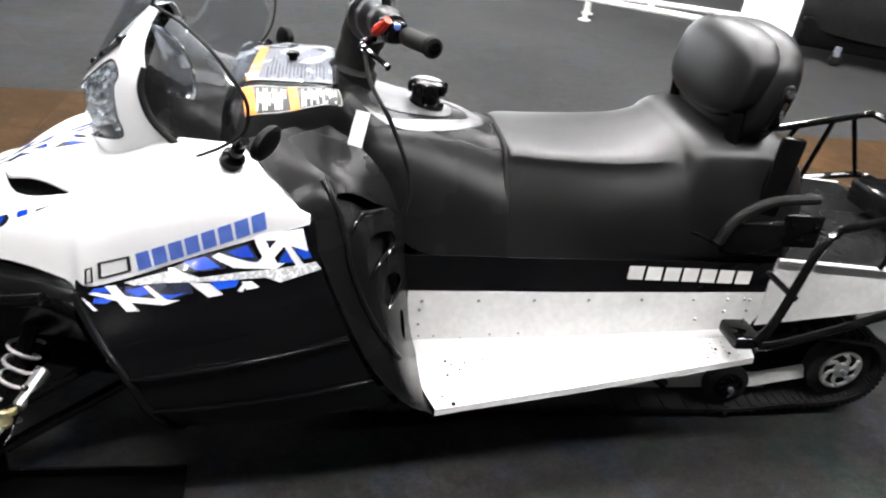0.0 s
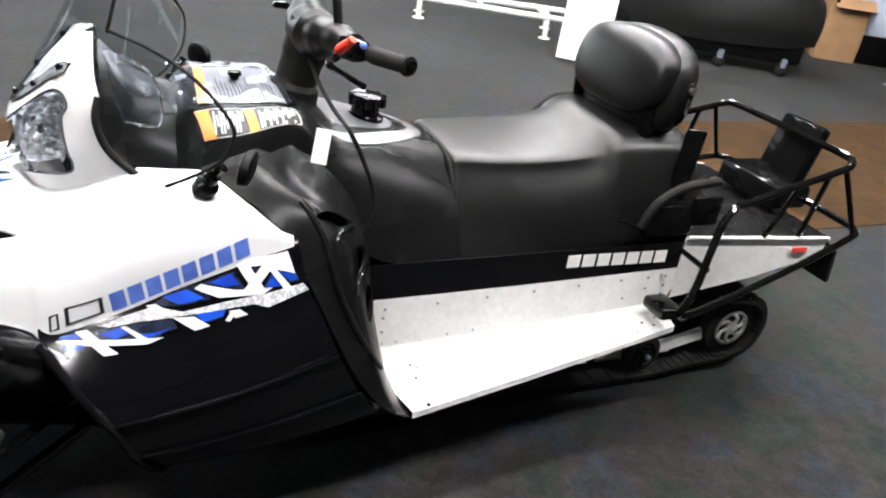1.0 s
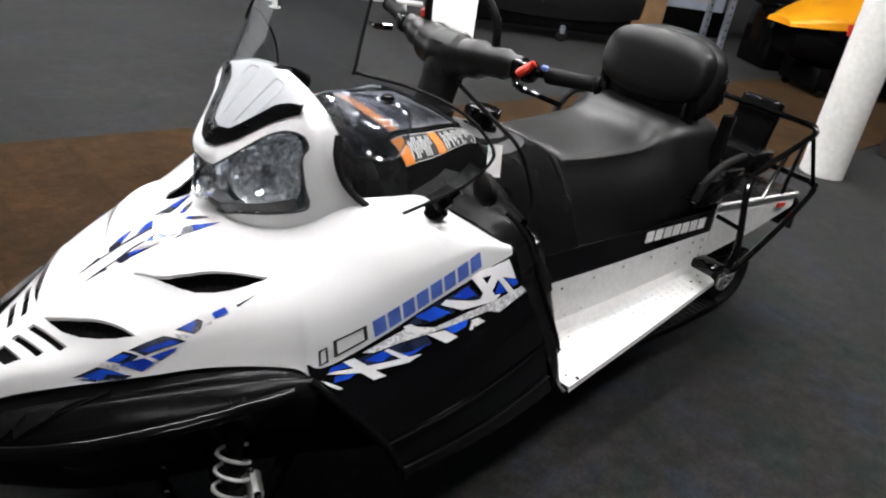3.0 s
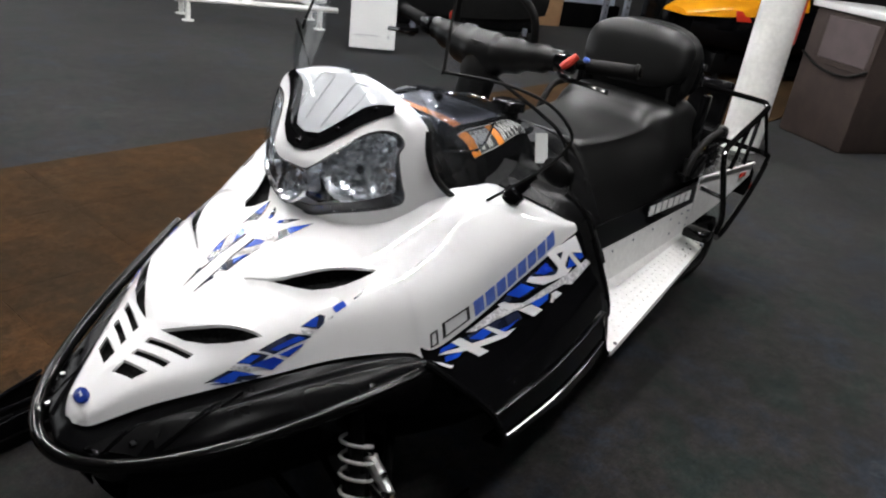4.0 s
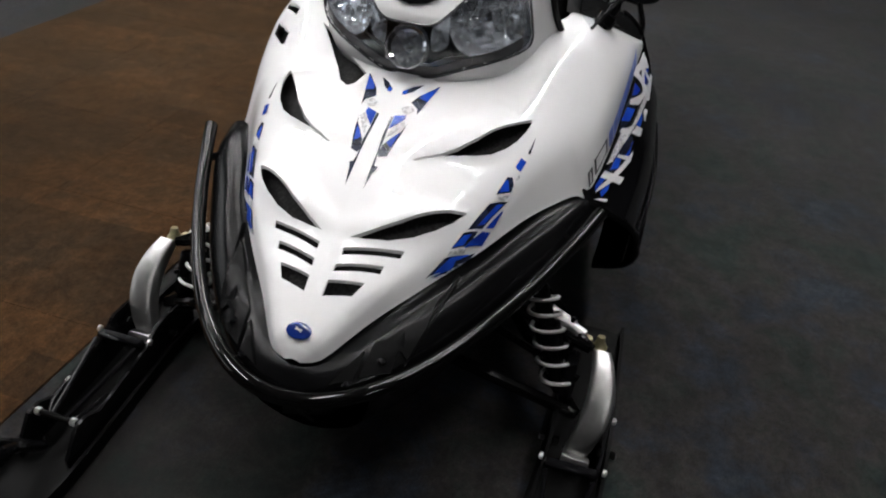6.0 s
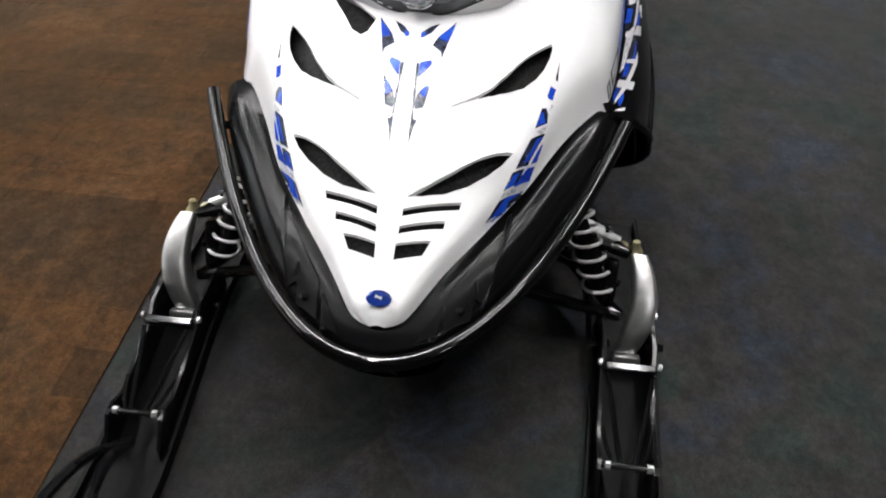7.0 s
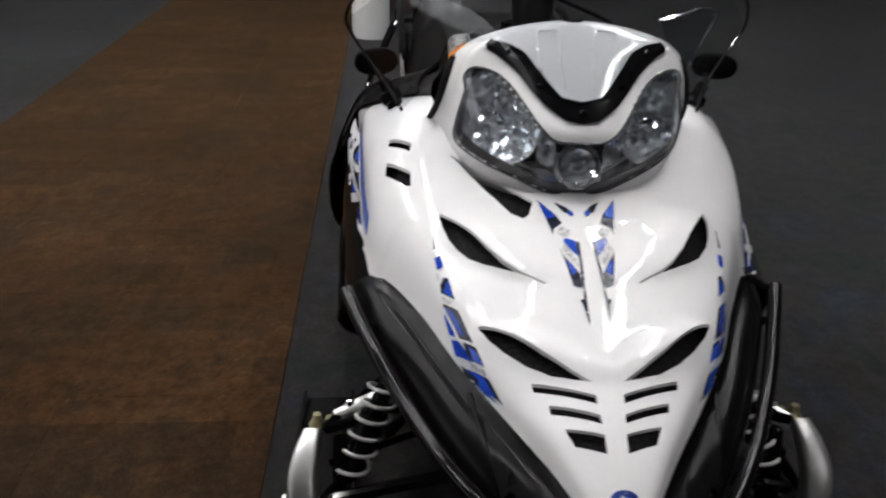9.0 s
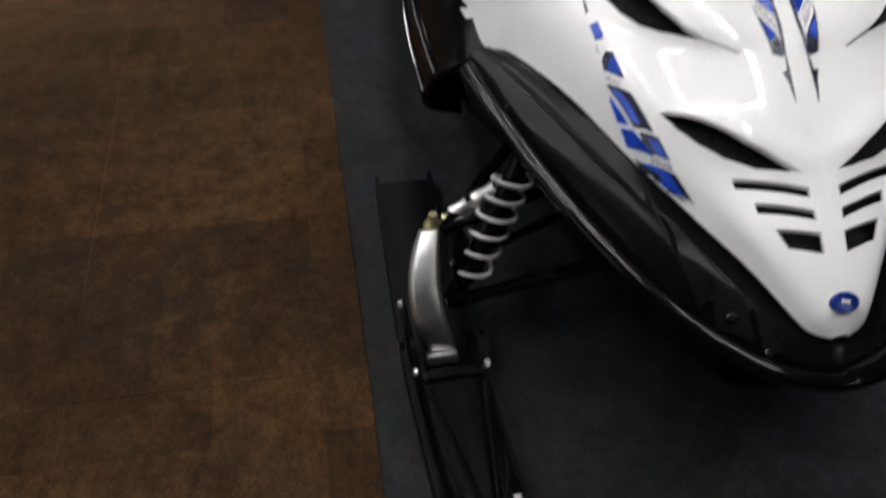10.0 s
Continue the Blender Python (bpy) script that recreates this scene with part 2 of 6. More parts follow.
def tidy(bm):
    bmesh.ops.remove_doubles(bm, verts=bm.verts, dist=0.0004)
    bmesh.ops.recalc_face_normals(bm, faces=bm.faces)
    return bm


def smooth_grid(rows, per_u=4, per_v=4):
    """A finer grid through rows of control points."""
    rows = np.array(rows, float)
    across = np.array([smooth_line(r, per_v) for r in rows])
    return np.array([smooth_line(across[:, j], per_u) for j in range(across.shape[1])]).transpose(1, 0, 2)


def mirrored(rows):
    """Full cross sections from halves that start at the middle line."""
    out = []
    for r in rows:
        r = np.array(r, float)
        left = r[::-1].copy()
        left[:, 1] *= -1
        out.append(np.concatenate([left[:-1], r]))
    return out


def half_rows(table):
    """Rows of points from (x, (y, z), ...)."""
    return [[(x, y, z) for y, z in pts] for x, *pts in table]


def shell(bm, thick):
    """Gives an open surface a thickness, to its back."""
    bm.normal_update()
    faces, verts = bm.faces[:], bm.verts[:]
    rim = [(e.verts[0], e.verts[1], e.link_faces[0]) for e in bm.edges if len(e.link_faces) == 1]
    back = {v: bm.verts.new(v.co - v.normal * thick) for v in verts}
    for f in faces:
        bm.faces.new([back[v] for v in reversed(f.verts)])
    for a, c, f in rim:
        vs = list(f.verts)
        if vs[(vs.index(a) + 1) % len(vs)] is not c:
            a, c = c, a
        bm.faces.new((c, a, back[a], back[c]))
    return bm


def finish(bm, mat, angle=35):
    me = bpy.data.meshes.new("mesh")
    bm.to_mesh(me)
    bm.free()
    me.polygons.foreach_set("use_smooth", [True] * len(me.polygons))
    me.set_sharp_from_angle(angle=radians(angle))
    me.materials.append(mat)
    return me


def part(name, bm, mat, parent=None, label="", angle=35):
    me = bm if isinstance(bm, bpy.types.Mesh) else finish(bm, mat, angle)
    ob = new(name, me)
    if parent:
        ob.parent = parent
    if label:
        ob["label"] = label
    return ob


def thing(name, label, category, at=(0, 0, 0), turn=0.0, group="", kind=""):
    ob = new(name)
    ob.location = at
    ob.rotation_euler = (0, 0, radians(turn))
    return tagged(ob, label, category, group, kind)


def tube(points, r, seg=10, per=6, closed=False, smooth=True, cap=True, flat=1.0):
    """A round bar along points; flat squeezes it."""
    line = smooth_line(points, per, closed) if smooth else np.array(points, float)
    n = len(line)
    rows, up = [], None
    for i in range(n):
        a, b = line[i - 1] if (i or closed) else line[0], line[(i + 1) % n] if (i < n - 1 or closed) else line[-1]
        t = Vector(b - a).normalized()
        if up is None:
            up = t.orthogonal().normalized()
        up = (up - t * up.dot(t)).normalized()
        side = t.cross(up)
        rad = r[i * (len(r) - 1) // max(n - 1, 1)] if isinstance(r, (list, tuple)) else r
        rows.append([Vector(line[i]) + rad * (math.cos(k) * up + flat * math.sin(k) * side) for k in np.linspace(0, 2 * math.pi, seg, endpoint=False)])
    if closed:
        rows.append(rows[0])
    return tidy(grid_mesh(rows, wrap=True, cap=cap and not closed))


def block(size, at=(0, 0, 0), bevel=0.004, seg=2, turn=None):
    bm = bmesh.new()
    bmesh.ops.create_cube(bm, size=1, matrix=Matrix.Diagonal((*size, 1)))
    if bevel:
        bmesh.ops.bevel(bm, geom=bm.edges[:], offset=bevel, segments=seg, affect="EDGES", profile=0.5)
    bmesh.ops.transform(bm, matrix=Matrix.Translation(at) @ (turn or Matrix()), verts=bm.verts)
    return bm


def lathe(profile, axis_from, axis_to, seg=24, cap=True):
    """A turned body: profile of (distance along, radius) on the axis between two points."""
    a, d = Vector(axis_from), (Vector(axis_to) - Vector(axis_from)).normalized()
    up = d.orthogonal().normalized()
    side = d.cross(up)
    rows = [[a + d * h + r * (math.cos(k) * up + math.sin(k) * side) for k in np.linspace(0, 2 * math.pi, seg, endpoint=False)] for h, r in profile]
    return tidy(grid_mesh(rows, wrap=True, cap=cap))


def outline_prism(poly, z0, z1, bevel=0.0):
    """A plate from a flat outline (x, y), between two heights."""
    bm = bmesh.new()
    low = [bm.verts.new((x, y, z0)) for x, y in poly]
    high = [bm.verts.new((x, y, z1)) for x, y in poly]
    bm.faces.new(low[::-1])
    bm.faces.new(high)
    for i in range(len(poly)):
        j = (i + 1) % len(poly)
        bm.faces.new((low[i], low[j], high[j], high[i]))
    bmesh.ops.recalc_face_normals(bm, faces=bm.faces)
    if bevel:
        bmesh.ops.bevel(bm, geom=bm.edges[:], offset=bevel, segments=2, affect="EDGES", profile=0.5)
    return bm


def merge(*bms):
    out = bmesh.new()
    for b in bms:
        me = bpy.data.meshes.new("m")
        b.to_mesh(me)
        b.free()
        out.from_mesh(me)
        bpy.data.meshes.remove(me)
    return out


def flipped(bm):
    """The same body on the other side of the middle line."""
    bmesh.ops.transform(bm, matrix=Matrix.Diagonal((1, -1, 1, 1)), verts=bm.verts)
    bmesh.ops.reverse_faces(bm, faces=bm.faces)
    return bm


def sided(bm, s):
    """Bodies are drawn at positive y; s = -1 moves them to the other side."""
    return flipped(bm) if s < 0 else bm


def film_on(tree, polys, way, lift=0.0015, step=0.02, thick=0.0008):
    """Thin prints: flat outlines laid on a surface along way ('y+', 'y-' with (x, z), 'z' with (x, y))."""
    bm = bmesh.new()
    for poly in polys:
        b = bmesh.new()
        b.faces.new([b.verts.new((x, y, 0)) for x, y in poly]).normal_update()
        bmesh.ops.triangulate(b, faces=b.faces)
        for _ in range(5):
            long = [e for e in b.edges if e.calc_length() > step]
            if not long:
                break
            bmesh.ops.subdivide_edges(b, edges=long, cuts=1)
            bmesh.ops.triangulate(b, faces=b.faces)
        for v in b.verts:
            u, w = v.co.x, v.co.y
            if way == "z":
                start, ray = Vector((u, w, 3)), Vector((0, 0, -1))
            elif way == "x":
                start, ray = Vector((-2, u, w)), Vector((1, 0, 0))
            else:
                s = 1 if way == "y+" else -1
                start, ray = Vector((u, 2 * s, w)), Vector((0, -s, 0))
            hit, normal, _, _ = tree.ray_cast(start, ray)
            if hit is None:
                hit, normal, _, _ = tree.find_nearest(start + ray * (2.53 if way == "z" else 1.6))
            if normal.dot(ray) > 0:
                normal = -normal
            v.co = hit + normal * lift
        me = bpy.data.meshes.new("m")
        b.to_mesh(me)
        b.free()
        bm.from_mesh(me)
        bpy.data.meshes.remove(me)
    bmesh.ops.recalc_face_normals(bm, faces=bm.faces)
    return shell(bm, thick)


def cut(me, cutter, solver="EXACT"):
    """The mesh me less the closed body cutter."""
    a = bpy.data.objects.new("a", me)
    tool = bpy.data.meshes.new("tool")
    cutter.to_mesh(tool)
    cutter.free()
    b = bpy.data.objects.new("b", tool)
    scene.collection.objects.link(a)
    scene.collection.objects.link(b)
    mod = a.modifiers.new("cut", "BOOLEAN")
    mod.operation, mod.object, mod.solver = "DIFFERENCE", b, solver
    done = bpy.data.meshes.new_from_object(a.evaluated_get(bpy.context.evaluated_depsgraph_get()))
    bpy.data.objects.remove(a)
    bpy.data.objects.remove(b)
    return done


def tree_of(bm):
    return BVHTree.FromBMesh(bm)

# ---- the setting ----
part("floor", block((30, 26, 0.2), (4, 1, -0.1), 0), M_carpet)
tagged(bpy.data.objects["floor"], "blue-grey mottled commercial carpet floor", "floor", kind="structure")
aisle = thing("floor_aisle", "brown woven carpet tile aisle laid in the grey floor", "carpet", kind="structure")
AISLE_Y = (0.625, 2.2)
for name, size, at in (("wall_south", (30, 0.2, 4.2), (4, -12.1, 2.1)),
                       ("wall_west", (0.2, 26, 4.2), (-11.1, 1, 2.1)), ("wall_east", (0.2, 26, 4.2), (19.1, 1, 2.1))):
    tagged(part(name, block(size, at, 0), M_wall), "plain dark painted showroom wall", "wall", kind="structure")
# the window wall: sill, piers and lintel round three openings
for name, size, at in (("wall_north_sill", (30, 0.2, 0.5), (4, 11.1, 0.25)), ("wall_north_lintel", (30, 0.2, 0.7), (4, 11.1, 3.85)), ("wall_north_pier", (5.0, 0.2, 3.0), (-8.5, 11.1, 2.0)),
                       ("wall_north_pier_2", (0.5, 0.2, 3.0), (-0.25, 11.1, 2.0)), ("wall_north_pier_3", (14.0, 0.2, 3.0), (12.0, 11.1, 2.0))):
    tagged(part(name, block(size, at, 0), M_wall), "plain painted showroom window wall", "wall", kind="structure")
for k, (x0, x1) in enumerate(((-6.0, -0.5), (0.0, 5.0))):
    frame_thing = thing("window_%d" % (k + 1), "large showroom window in a pale metal frame", "window", ((x0 + x1) / 2, 11.1, 2.0), kind="structure")
    w = x1 - x0
    for size, at in (((w, 0.08, 0.06), (0, 0, 1.47)), ((w, 0.08, 0.06), (0, 0, -1.47)), ((0.06, 0.08, 2.88), (-w / 2 + 0.03, 0, 0)), ((0.06, 0.08, 2.88), (w / 2 - 0.03, 0, 0)), ((0.05, 0.08, 2.88), (0, 0, 0))):
        part("window_frame", block(size, at, 0.004, 1), M_pillar, frame_thing)
    pane = part("pane", block((w - 0.1, 0.008, 2.9), (0, 0, 0), 0), M_lens, frame_thing)
    pane.visible_shadow = False
    day = bpy.data.lights.new("window_light", "AREA")
    day.shape, day.size, day.size_y, day.energy, day.color = "RECTANGLE", w - 0.2, 2.8, 70, (0.96, 0.98, 1.0)
    lamp = new("window_light", day)
    lamp.matrix_world = look(((x0 + x1) / 2, 10.95, 2.0), ((x0 + x1) / 2, 0, 1.6))
tagged(part("ceiling", block((30, 26, 0.2), (4, 1, 4.3), 0), M_ceil), "dark painted showroom ceiling", "ceiling", kind="structure")


def ceiling_light(at):
    t = thing("ceiling_light", "long white fluorescent strip light under the ceiling", "ceiling light", at, 0, "ceiling lights")
    part("housing", block((1.3, 0.20, 0.06), (0, 0, 0.03), 0.008), M_pillar, t)
    part("diffuser", block((1.22, 0.10, 0.05), (0, 0, -0.026), 0.02, 2), M_glow, t)
    return t


first_light = ceiling_light((-4.6, -4.4, 4.14))
for x, y in [(x, y) for x in (-0.3, 1.4, 3.1, 4.8) for y in (-1.5, 0.5, 2.5, 4.5)]:
    copy_thing(first_light, pose(x, y, 4.14))

# ---- the snowmobile ----
sled = thing("snowmobile", "white, blue and black touring snowmobile parked on carpet", "snowmobile")

# hood
HOOD = [
    (-0.029, (0, 0.362), (0.004, 0.361), (0.007, 0.360), (0.010, 0.359), (0.013, 0.357)),
    (-0.018, (0, 0.381), (0.013, 0.380), (0.024, 0.376), (0.032, 0.370), (0.037, 0.359)),
    (0.0, (0, 0.402), (0.020, 0.400), (0.038, 0.396), (0.049, 0.387), (0.056, 0.368)),
    (0.07, (0, 0.456), (0.036, 0.453), (0.070, 0.446), (0.092, 0.433), (0.105, 0.403)),
    (0.15, (0, 0.509), (0.060, 0.502), (0.110, 0.488), (0.147, 0.470), (0.167, 0.436)),
    (0.25, (0, 0.574), (0.090, 0.567), (0.178, 0.545), (0.217, 0.514), (0.236, 0.467)),
    (0.37, (0, 0.637), (0.110, 0.627), (0.220, 0.598), (0.270, 0.561), (0.298, 0.490)),
    (0.49, (0, 0.680), (0.130, 0.668), (0.255, 0.638), (0.325, 0.590), (0.366, 0.492)),
    (0.53, (0.02, 0.692), (0.140, 0.684), (0.275, 0.652), (0.355, 0.590), (0.398, 0.478)),
    (0.60, (0.10, 0.720), (0.195, 0.715), (0.295, 0.690), (0.378, 0.622), (0.412, 0.507)),
    (0.68, (0.20, 0.748), (0.265, 0.752), (0.332, 0.728), (0.395, 0.655), (0.422, 0.540)),
    (0.76, (0.255, 0.765), (0.300, 0.762), (0.350, 0.738), (0.405, 0.675), (0.427, 0.573)),
    (0.84, (0.270, 0.760), (0.320, 0.752), (0.370, 0.730), (0.413, 0.692), (0.430, 0.613)),
    (0.91, (0.345, 0.725), (0.372, 0.720), (0.397, 0.710), (0.420, 0.692), (0.432, 0.645)),
    (0.975, (0.412, 0.690), (0.420, 0.688), (0.427, 0.686), (0.431, 0.681), (0.434, 0.672)),
]
hood_half = smooth_grid(half_rows(HOOD), 12, 12)


def far_side(x, y):
    """The exhaust side of the hood is a little narrower than the clutch side."""
    return y * (1 - 0.035 * min(1.0, max(0.0, (x - 0.1) / 0.35)))


def swell(x, y, inner, outer, height, fade):
    """A raised lip inboard of a scoop, highest at its middle, fading towards the middle."""
    if not inner[0][0] < x < inner[-1][0]:
        return 0.0
    y0 = float(np.interp(x, [e[0] for e in inner], [e[1] for e in inner]))
    y1 = float(np.interp(x, [e[0] for e in outer], [e[1] for e in outer]))
    gap = max(y1 - y0, 0.002)
    side = np.clip((y1 + 0.022 - y) / (gap + 0.022), 0, 1) if y > y0 else 1 - np.clip((y0 - y) / fade, 0, 1)
    side = side * side * (3 - 2 * side)
    return height * side * math.sin(math.pi * (x - inner[0][0]) / (inner[-1][0] - inner[0][0])) ** 0.9


IN_A = [(0.298, 0.080), (0.322, 0.128), (0.341, 0.154), (0.371, 0.181), (0.414, 0.209), (0.455, 0.236), (0.484, 0.253)]
OUT_A = [(0.299, 0.087), (0.314, 0.118), (0.332, 0.157), (0.348, 0.186), (0.367, 0.212), (0.394, 0.233), (0.421, 0.247), (0.452, 0.257), (0.478, 0.261)]
IN_B = [(0.146, 0.026), (0.163, 0.059), (0.189, 0.102), (0.219, 0.143), (0.242, 0.176), (0.254, 0.195)]
OUT_B = [(0.1465, 0.029), (0.151, 0.054), (0.161, 0.09), (0.181, 0.129), (0.205, 0.161), (0.229, 0.185), (0.25, 0.199)]
hood_full = np.array(mirrored(hood_half))
for row in hood_full:
    for v in row:
        y = abs(v[1])
        v[1] = far_side(v[0], y) if v[1] > 0 else v[1]
        v[2] += swell(v[0], y, IN_A, OUT_A, 0.021, 0.15) + swell(v[0], y, IN_B, OUT_B, 0.014, 0.09)
hood_bm = grid_mesh(hood_full)
# the bays behind the pod stay open between the two wings
drop = [f for f in hood_bm.faces if f.calc_center_median().x > 0.53 and abs(f.calc_center_median().y) < 0.02 + max(0, f.calc_center_median().x - 0.53) * 0.9 and max(abs(v.co.y) for v in f.verts) * min(v.co.y for v in f.verts) < 0 and min(v.co.y for v in f.verts) < 0 < max(v.co.y for v in f.verts)]
bmesh.ops.delete(hood_bm, geom=drop, context="FACES")
tidy(hood_bm)
HOOD_TREE = tree_of(hood_bm)
shell(hood_bm, 0.005)
hood_me = finish(hood_bm, M_white)


def arc_poly(points, per=5):
    return [tuple(p) for p in smooth_line(points, per, closed=True)]


UPPER = IN_A + [(0.491, 0.260)] + OUT_A[::-1]
LOWER = IN_B + [(0.257, 0.203)] + OUT_B[::-1]
SLOTS = ([(0.128, 0.022), (0.160, 0.121), (0.148, 0.118), (0.116, 0.022)], [(0.101, 0.020), (0.126, 0.097), (0.113, 0.095), (0.089, 0.019)], [(0.075, 0.017), (0.090, 0.077), (0.065, 0.064), (0.051, 0.016)])
for s in (1, -1):
    for poly in (UPPER, LOWER, *SLOTS):
        hood_me = cut(hood_me, outline_prism([(x, far_side(x, y) if s > 0 else -y) for x, y in poly], 0.2, 0.9))
# the exhaust side alone has one more scoop and two windows
for poly in ([(0.605, 0.228), (0.578, 0.193), (0.526, 0.133), (0.476, 0.079), (0.443, 0.091), (0.433, 0.103), (0.448, 0.123), (0.490, 0.145), (0.551, 0.187)],
             [(0.690, 0.346), (0.648, 0.302), (0.635, 0.305), (0.674, 0.347)], [(0.647, 0.351), (0.598, 0.304), (0.571, 0.304), (0.576, 0.314), (0.625, 0.354)]):
    hood_me = cut(hood_me, outline_prism(poly, 0.2, 0.9))
hood_me.materials.clear()
hood_me.materials.append(M_white)
hood = part("hood", hood_me, M_white, sled, "glossy white hood with scoops and blue graphics")
under = grid_mesh(mirrored([[(x + 0.006, y * 0.93, z - 0.022) for x, y, z in row] for row in hood_half[20:124]]))
part("vent_mesh", tidy(under), M_dark, hood, "black mesh behind the hood vents")

# badge
badge_bm = lathe([(0, 0.022), (0.002, 0.022), (0.0035, 0.019)], (-0.002, 0, 0.400), (-0.0105, 0, 0.4125), 24)
slope = Vector((0.0125, 0, 0.0085)).normalized()
for v in badge_bm.verts:
    v.co -= slope * (0.34 * (v.co - Vector((-0.002, 0, 0.400))).dot(slope))
part("badge", badge_bm, M_badge, hood, "oval dark blue badge")
part("badge_star", film_on(HOOD_TREE, [[(-0.004, -0.005), (-0.002, -0.005), (0.003, 0.005), (0.001, 0.005)], [(-0.0012, -0.006), (0.0004, -0.006), (0.0004, 0.006), (-0.0012, 0.006)]], "z", 0.0058), M_label, hood)

# headlight pod
pod_rows = []
for z, x0, w, bx, by in ((0.655, 0.505, 0.185, 0.775, 0.285), (0.690, 0.482, 0.205, 0.755, 0.278), (0.740, 0.471, 0.220, 0.718, 0.267), (0.777, 0.468, 0.224, 0.676, 0.256), (0.803, 0.472, 0.223, 0.654, 0.249), (0.830, 0.492, 0.220, 0.642, 0.242),
                         (0.860, 0.518, 0.215, 0.637, 0.234), (0.892, 0.548, 0.207, 0.645, 0.224), (0.912, 0.567, 0.196, 0.642, 0.209), (0.932, 0.588, 0.170, 0.640, 0.180), (0.950, 0.606, 0.118, 0.640, 0.126), (0.961, 0.617, 0.064, 0.641, 0.070), (0.966, 0.623, 0.020, 0.642, 0.022)):
    d = max(0.600, x0 + 0.012) - x0
    pod_rows.append([(x0, 0, z), (x0 + 0.06 * d, 0.30 * w, z), (x0 + 0.24 * d, 0.58 * w, z), (x0 + 0.55 * d, 0.83 * w, z), (x0 + 0.92 * d, 0.985 * w, z), (0.5 * (x0 + d + bx), 0.5 * (w + by) - 0.004, z), (bx, by, z)])
pod_grid = mirrored(smooth_grid(pod_rows, 4, 3))
pod_bm = tidy(grid_mesh(pod_grid))
POD_TREE = tree_of(pod_bm)
bmesh.ops.recalc_face_normals(pod_bm, faces=pod_bm.faces)
pod_me = finish(shell(pod_bm, 0.004), M_white)


def pod_film(poly, lift, step=0.05):
    """A print on the pod: outline in (angle round the pod, height), for the full width."""
    full = list(poly) + [(-a, z) for a, z in poly[::-1] if abs(a) > 0.01]
    b = bmesh.new()
    b.faces.new([b.verts.new((a, z * 4, 0)) for a, z in full]).normal_update()
    bmesh.ops.triangulate(b, faces=b.faces)
    for _ in range(4):
        long = [e for e in b.edges if e.calc_length() > step]
        if not long:
            break
        bmesh.ops.subdivide_edges(b, edges=long, cuts=1)
        bmesh.ops.triangulate(b, faces=b.faces)
    for v in b.verts:
        a, z = v.co.x, v.co.y / 4
        ray = Vector((-math.cos(a), math.sin(a), 0))
        hit = POD_TREE.ray_cast(Vector((0.66, 0, z)), ray)[0]
        v.co = (hit if hit else Vector((0.66, 0, z)) + ray * 0.19) + ray * lift
    bmesh.ops.recalc_face_normals(b, faces=b.faces)
    return shell(b, 0.002)


LAMP = [(0, 0.786), (-0.231, 0.787), (-0.403, 0.809), (-0.594, 0.838), (-0.825, 0.868), (-1.05, 0.888), (-1.20, 0.889), (-1.248, 0.870), (-1.20, 0.846), (-1.237, 0.790),
        (-1.275, 0.762), (-1.227, 0.742), (-0.90, 0.722), (-0.594, 0.704), (-0.301, 0.681), (0, 0.674)]
LAMP = [tuple(p) for p in smooth_line(LAMP, 3)]
full = LAMP + [(-a, z) for a, z in LAMP[-2:0:-1]]
tool = bmesh.new()
near = [tool.verts.new((0.66 - 0.03 * math.cos(a), 0.03 * math.sin(a), z)) for a, z in full]
far = [tool.verts.new((0.66 - 0.40 * math.cos(a), 0.40 * math.sin(a), z)) for a, z in full]
tool.faces.new(near[::-1])
tool.faces.new(far)
for i in range(len(full)):
    j = (i + 1) % len(full)
    tool.faces.new((near[i], near[j], far[j], far[i]))
tool.normal_update()
bmesh.ops.triangulate(tool, faces=tool.faces)
bmesh.ops.recalc_face_normals(tool, faces=tool.faces)
pod_me = cut(pod_me, tool, "FAST")
pod_me.materials.clear()
pod_me.materials.append(M_white)
pod = part("headlight_pod", pod_me, M_white, sled, "glossy white headlight pod")
facet = random.Random(7)
bucket_rows = [[(0.66 + (x - 0.66) * 0.62 + facet.uniform(-0.004, 0.004), y * 0.66 + facet.uniform(-0.004, 0.004), z + facet.uniform(-0.002, 0.002)) for x, y, z in row] for row in pod_grid]
headlight = part("headlight", tidy(grid_mesh(bucket_rows)), M_char, pod, "wraparound twin headlight with chrome bowls and clear lens", 1)


def bowl(a, z, r, depth=0.042):
    d = Vector((-math.cos(a), math.sin(a), 0.55)).normalized()
    hit = POD_TREE.ray_cast(Vector((0.66, 0, z)), Vector((-math.cos(a), math.sin(a), 0)))[0]
    prof = [(0.001 + depth * q * q * 0.98, r * (0.12 + 0.88 * q)) for q in (0, 0.16, 0.32, 0.48, 0.64, 0.80, 1.0)] + [(depth + 0.003, r * 1.02), (depth - 0.004, r * 1.04)]
    c = hit - d * (depth + 0.010)
    b = lathe(prof, c, c + d, 26, False)
    for v in b.verts:
        v.co += Vector((facet.uniform(-1, 1), facet.uniform(-1, 1), facet.uniform(-1, 1))) * r * 0.035
    return b, c, d


def on_lens(a, z, inward):
    p = POD_TREE.ray_cast(Vector((0.66, 0, z)), Vector((-math.cos(a), math.sin(a), 0)))[0]
    return p + (Vector((0.66, 0, z)) - p).normalized() * inward


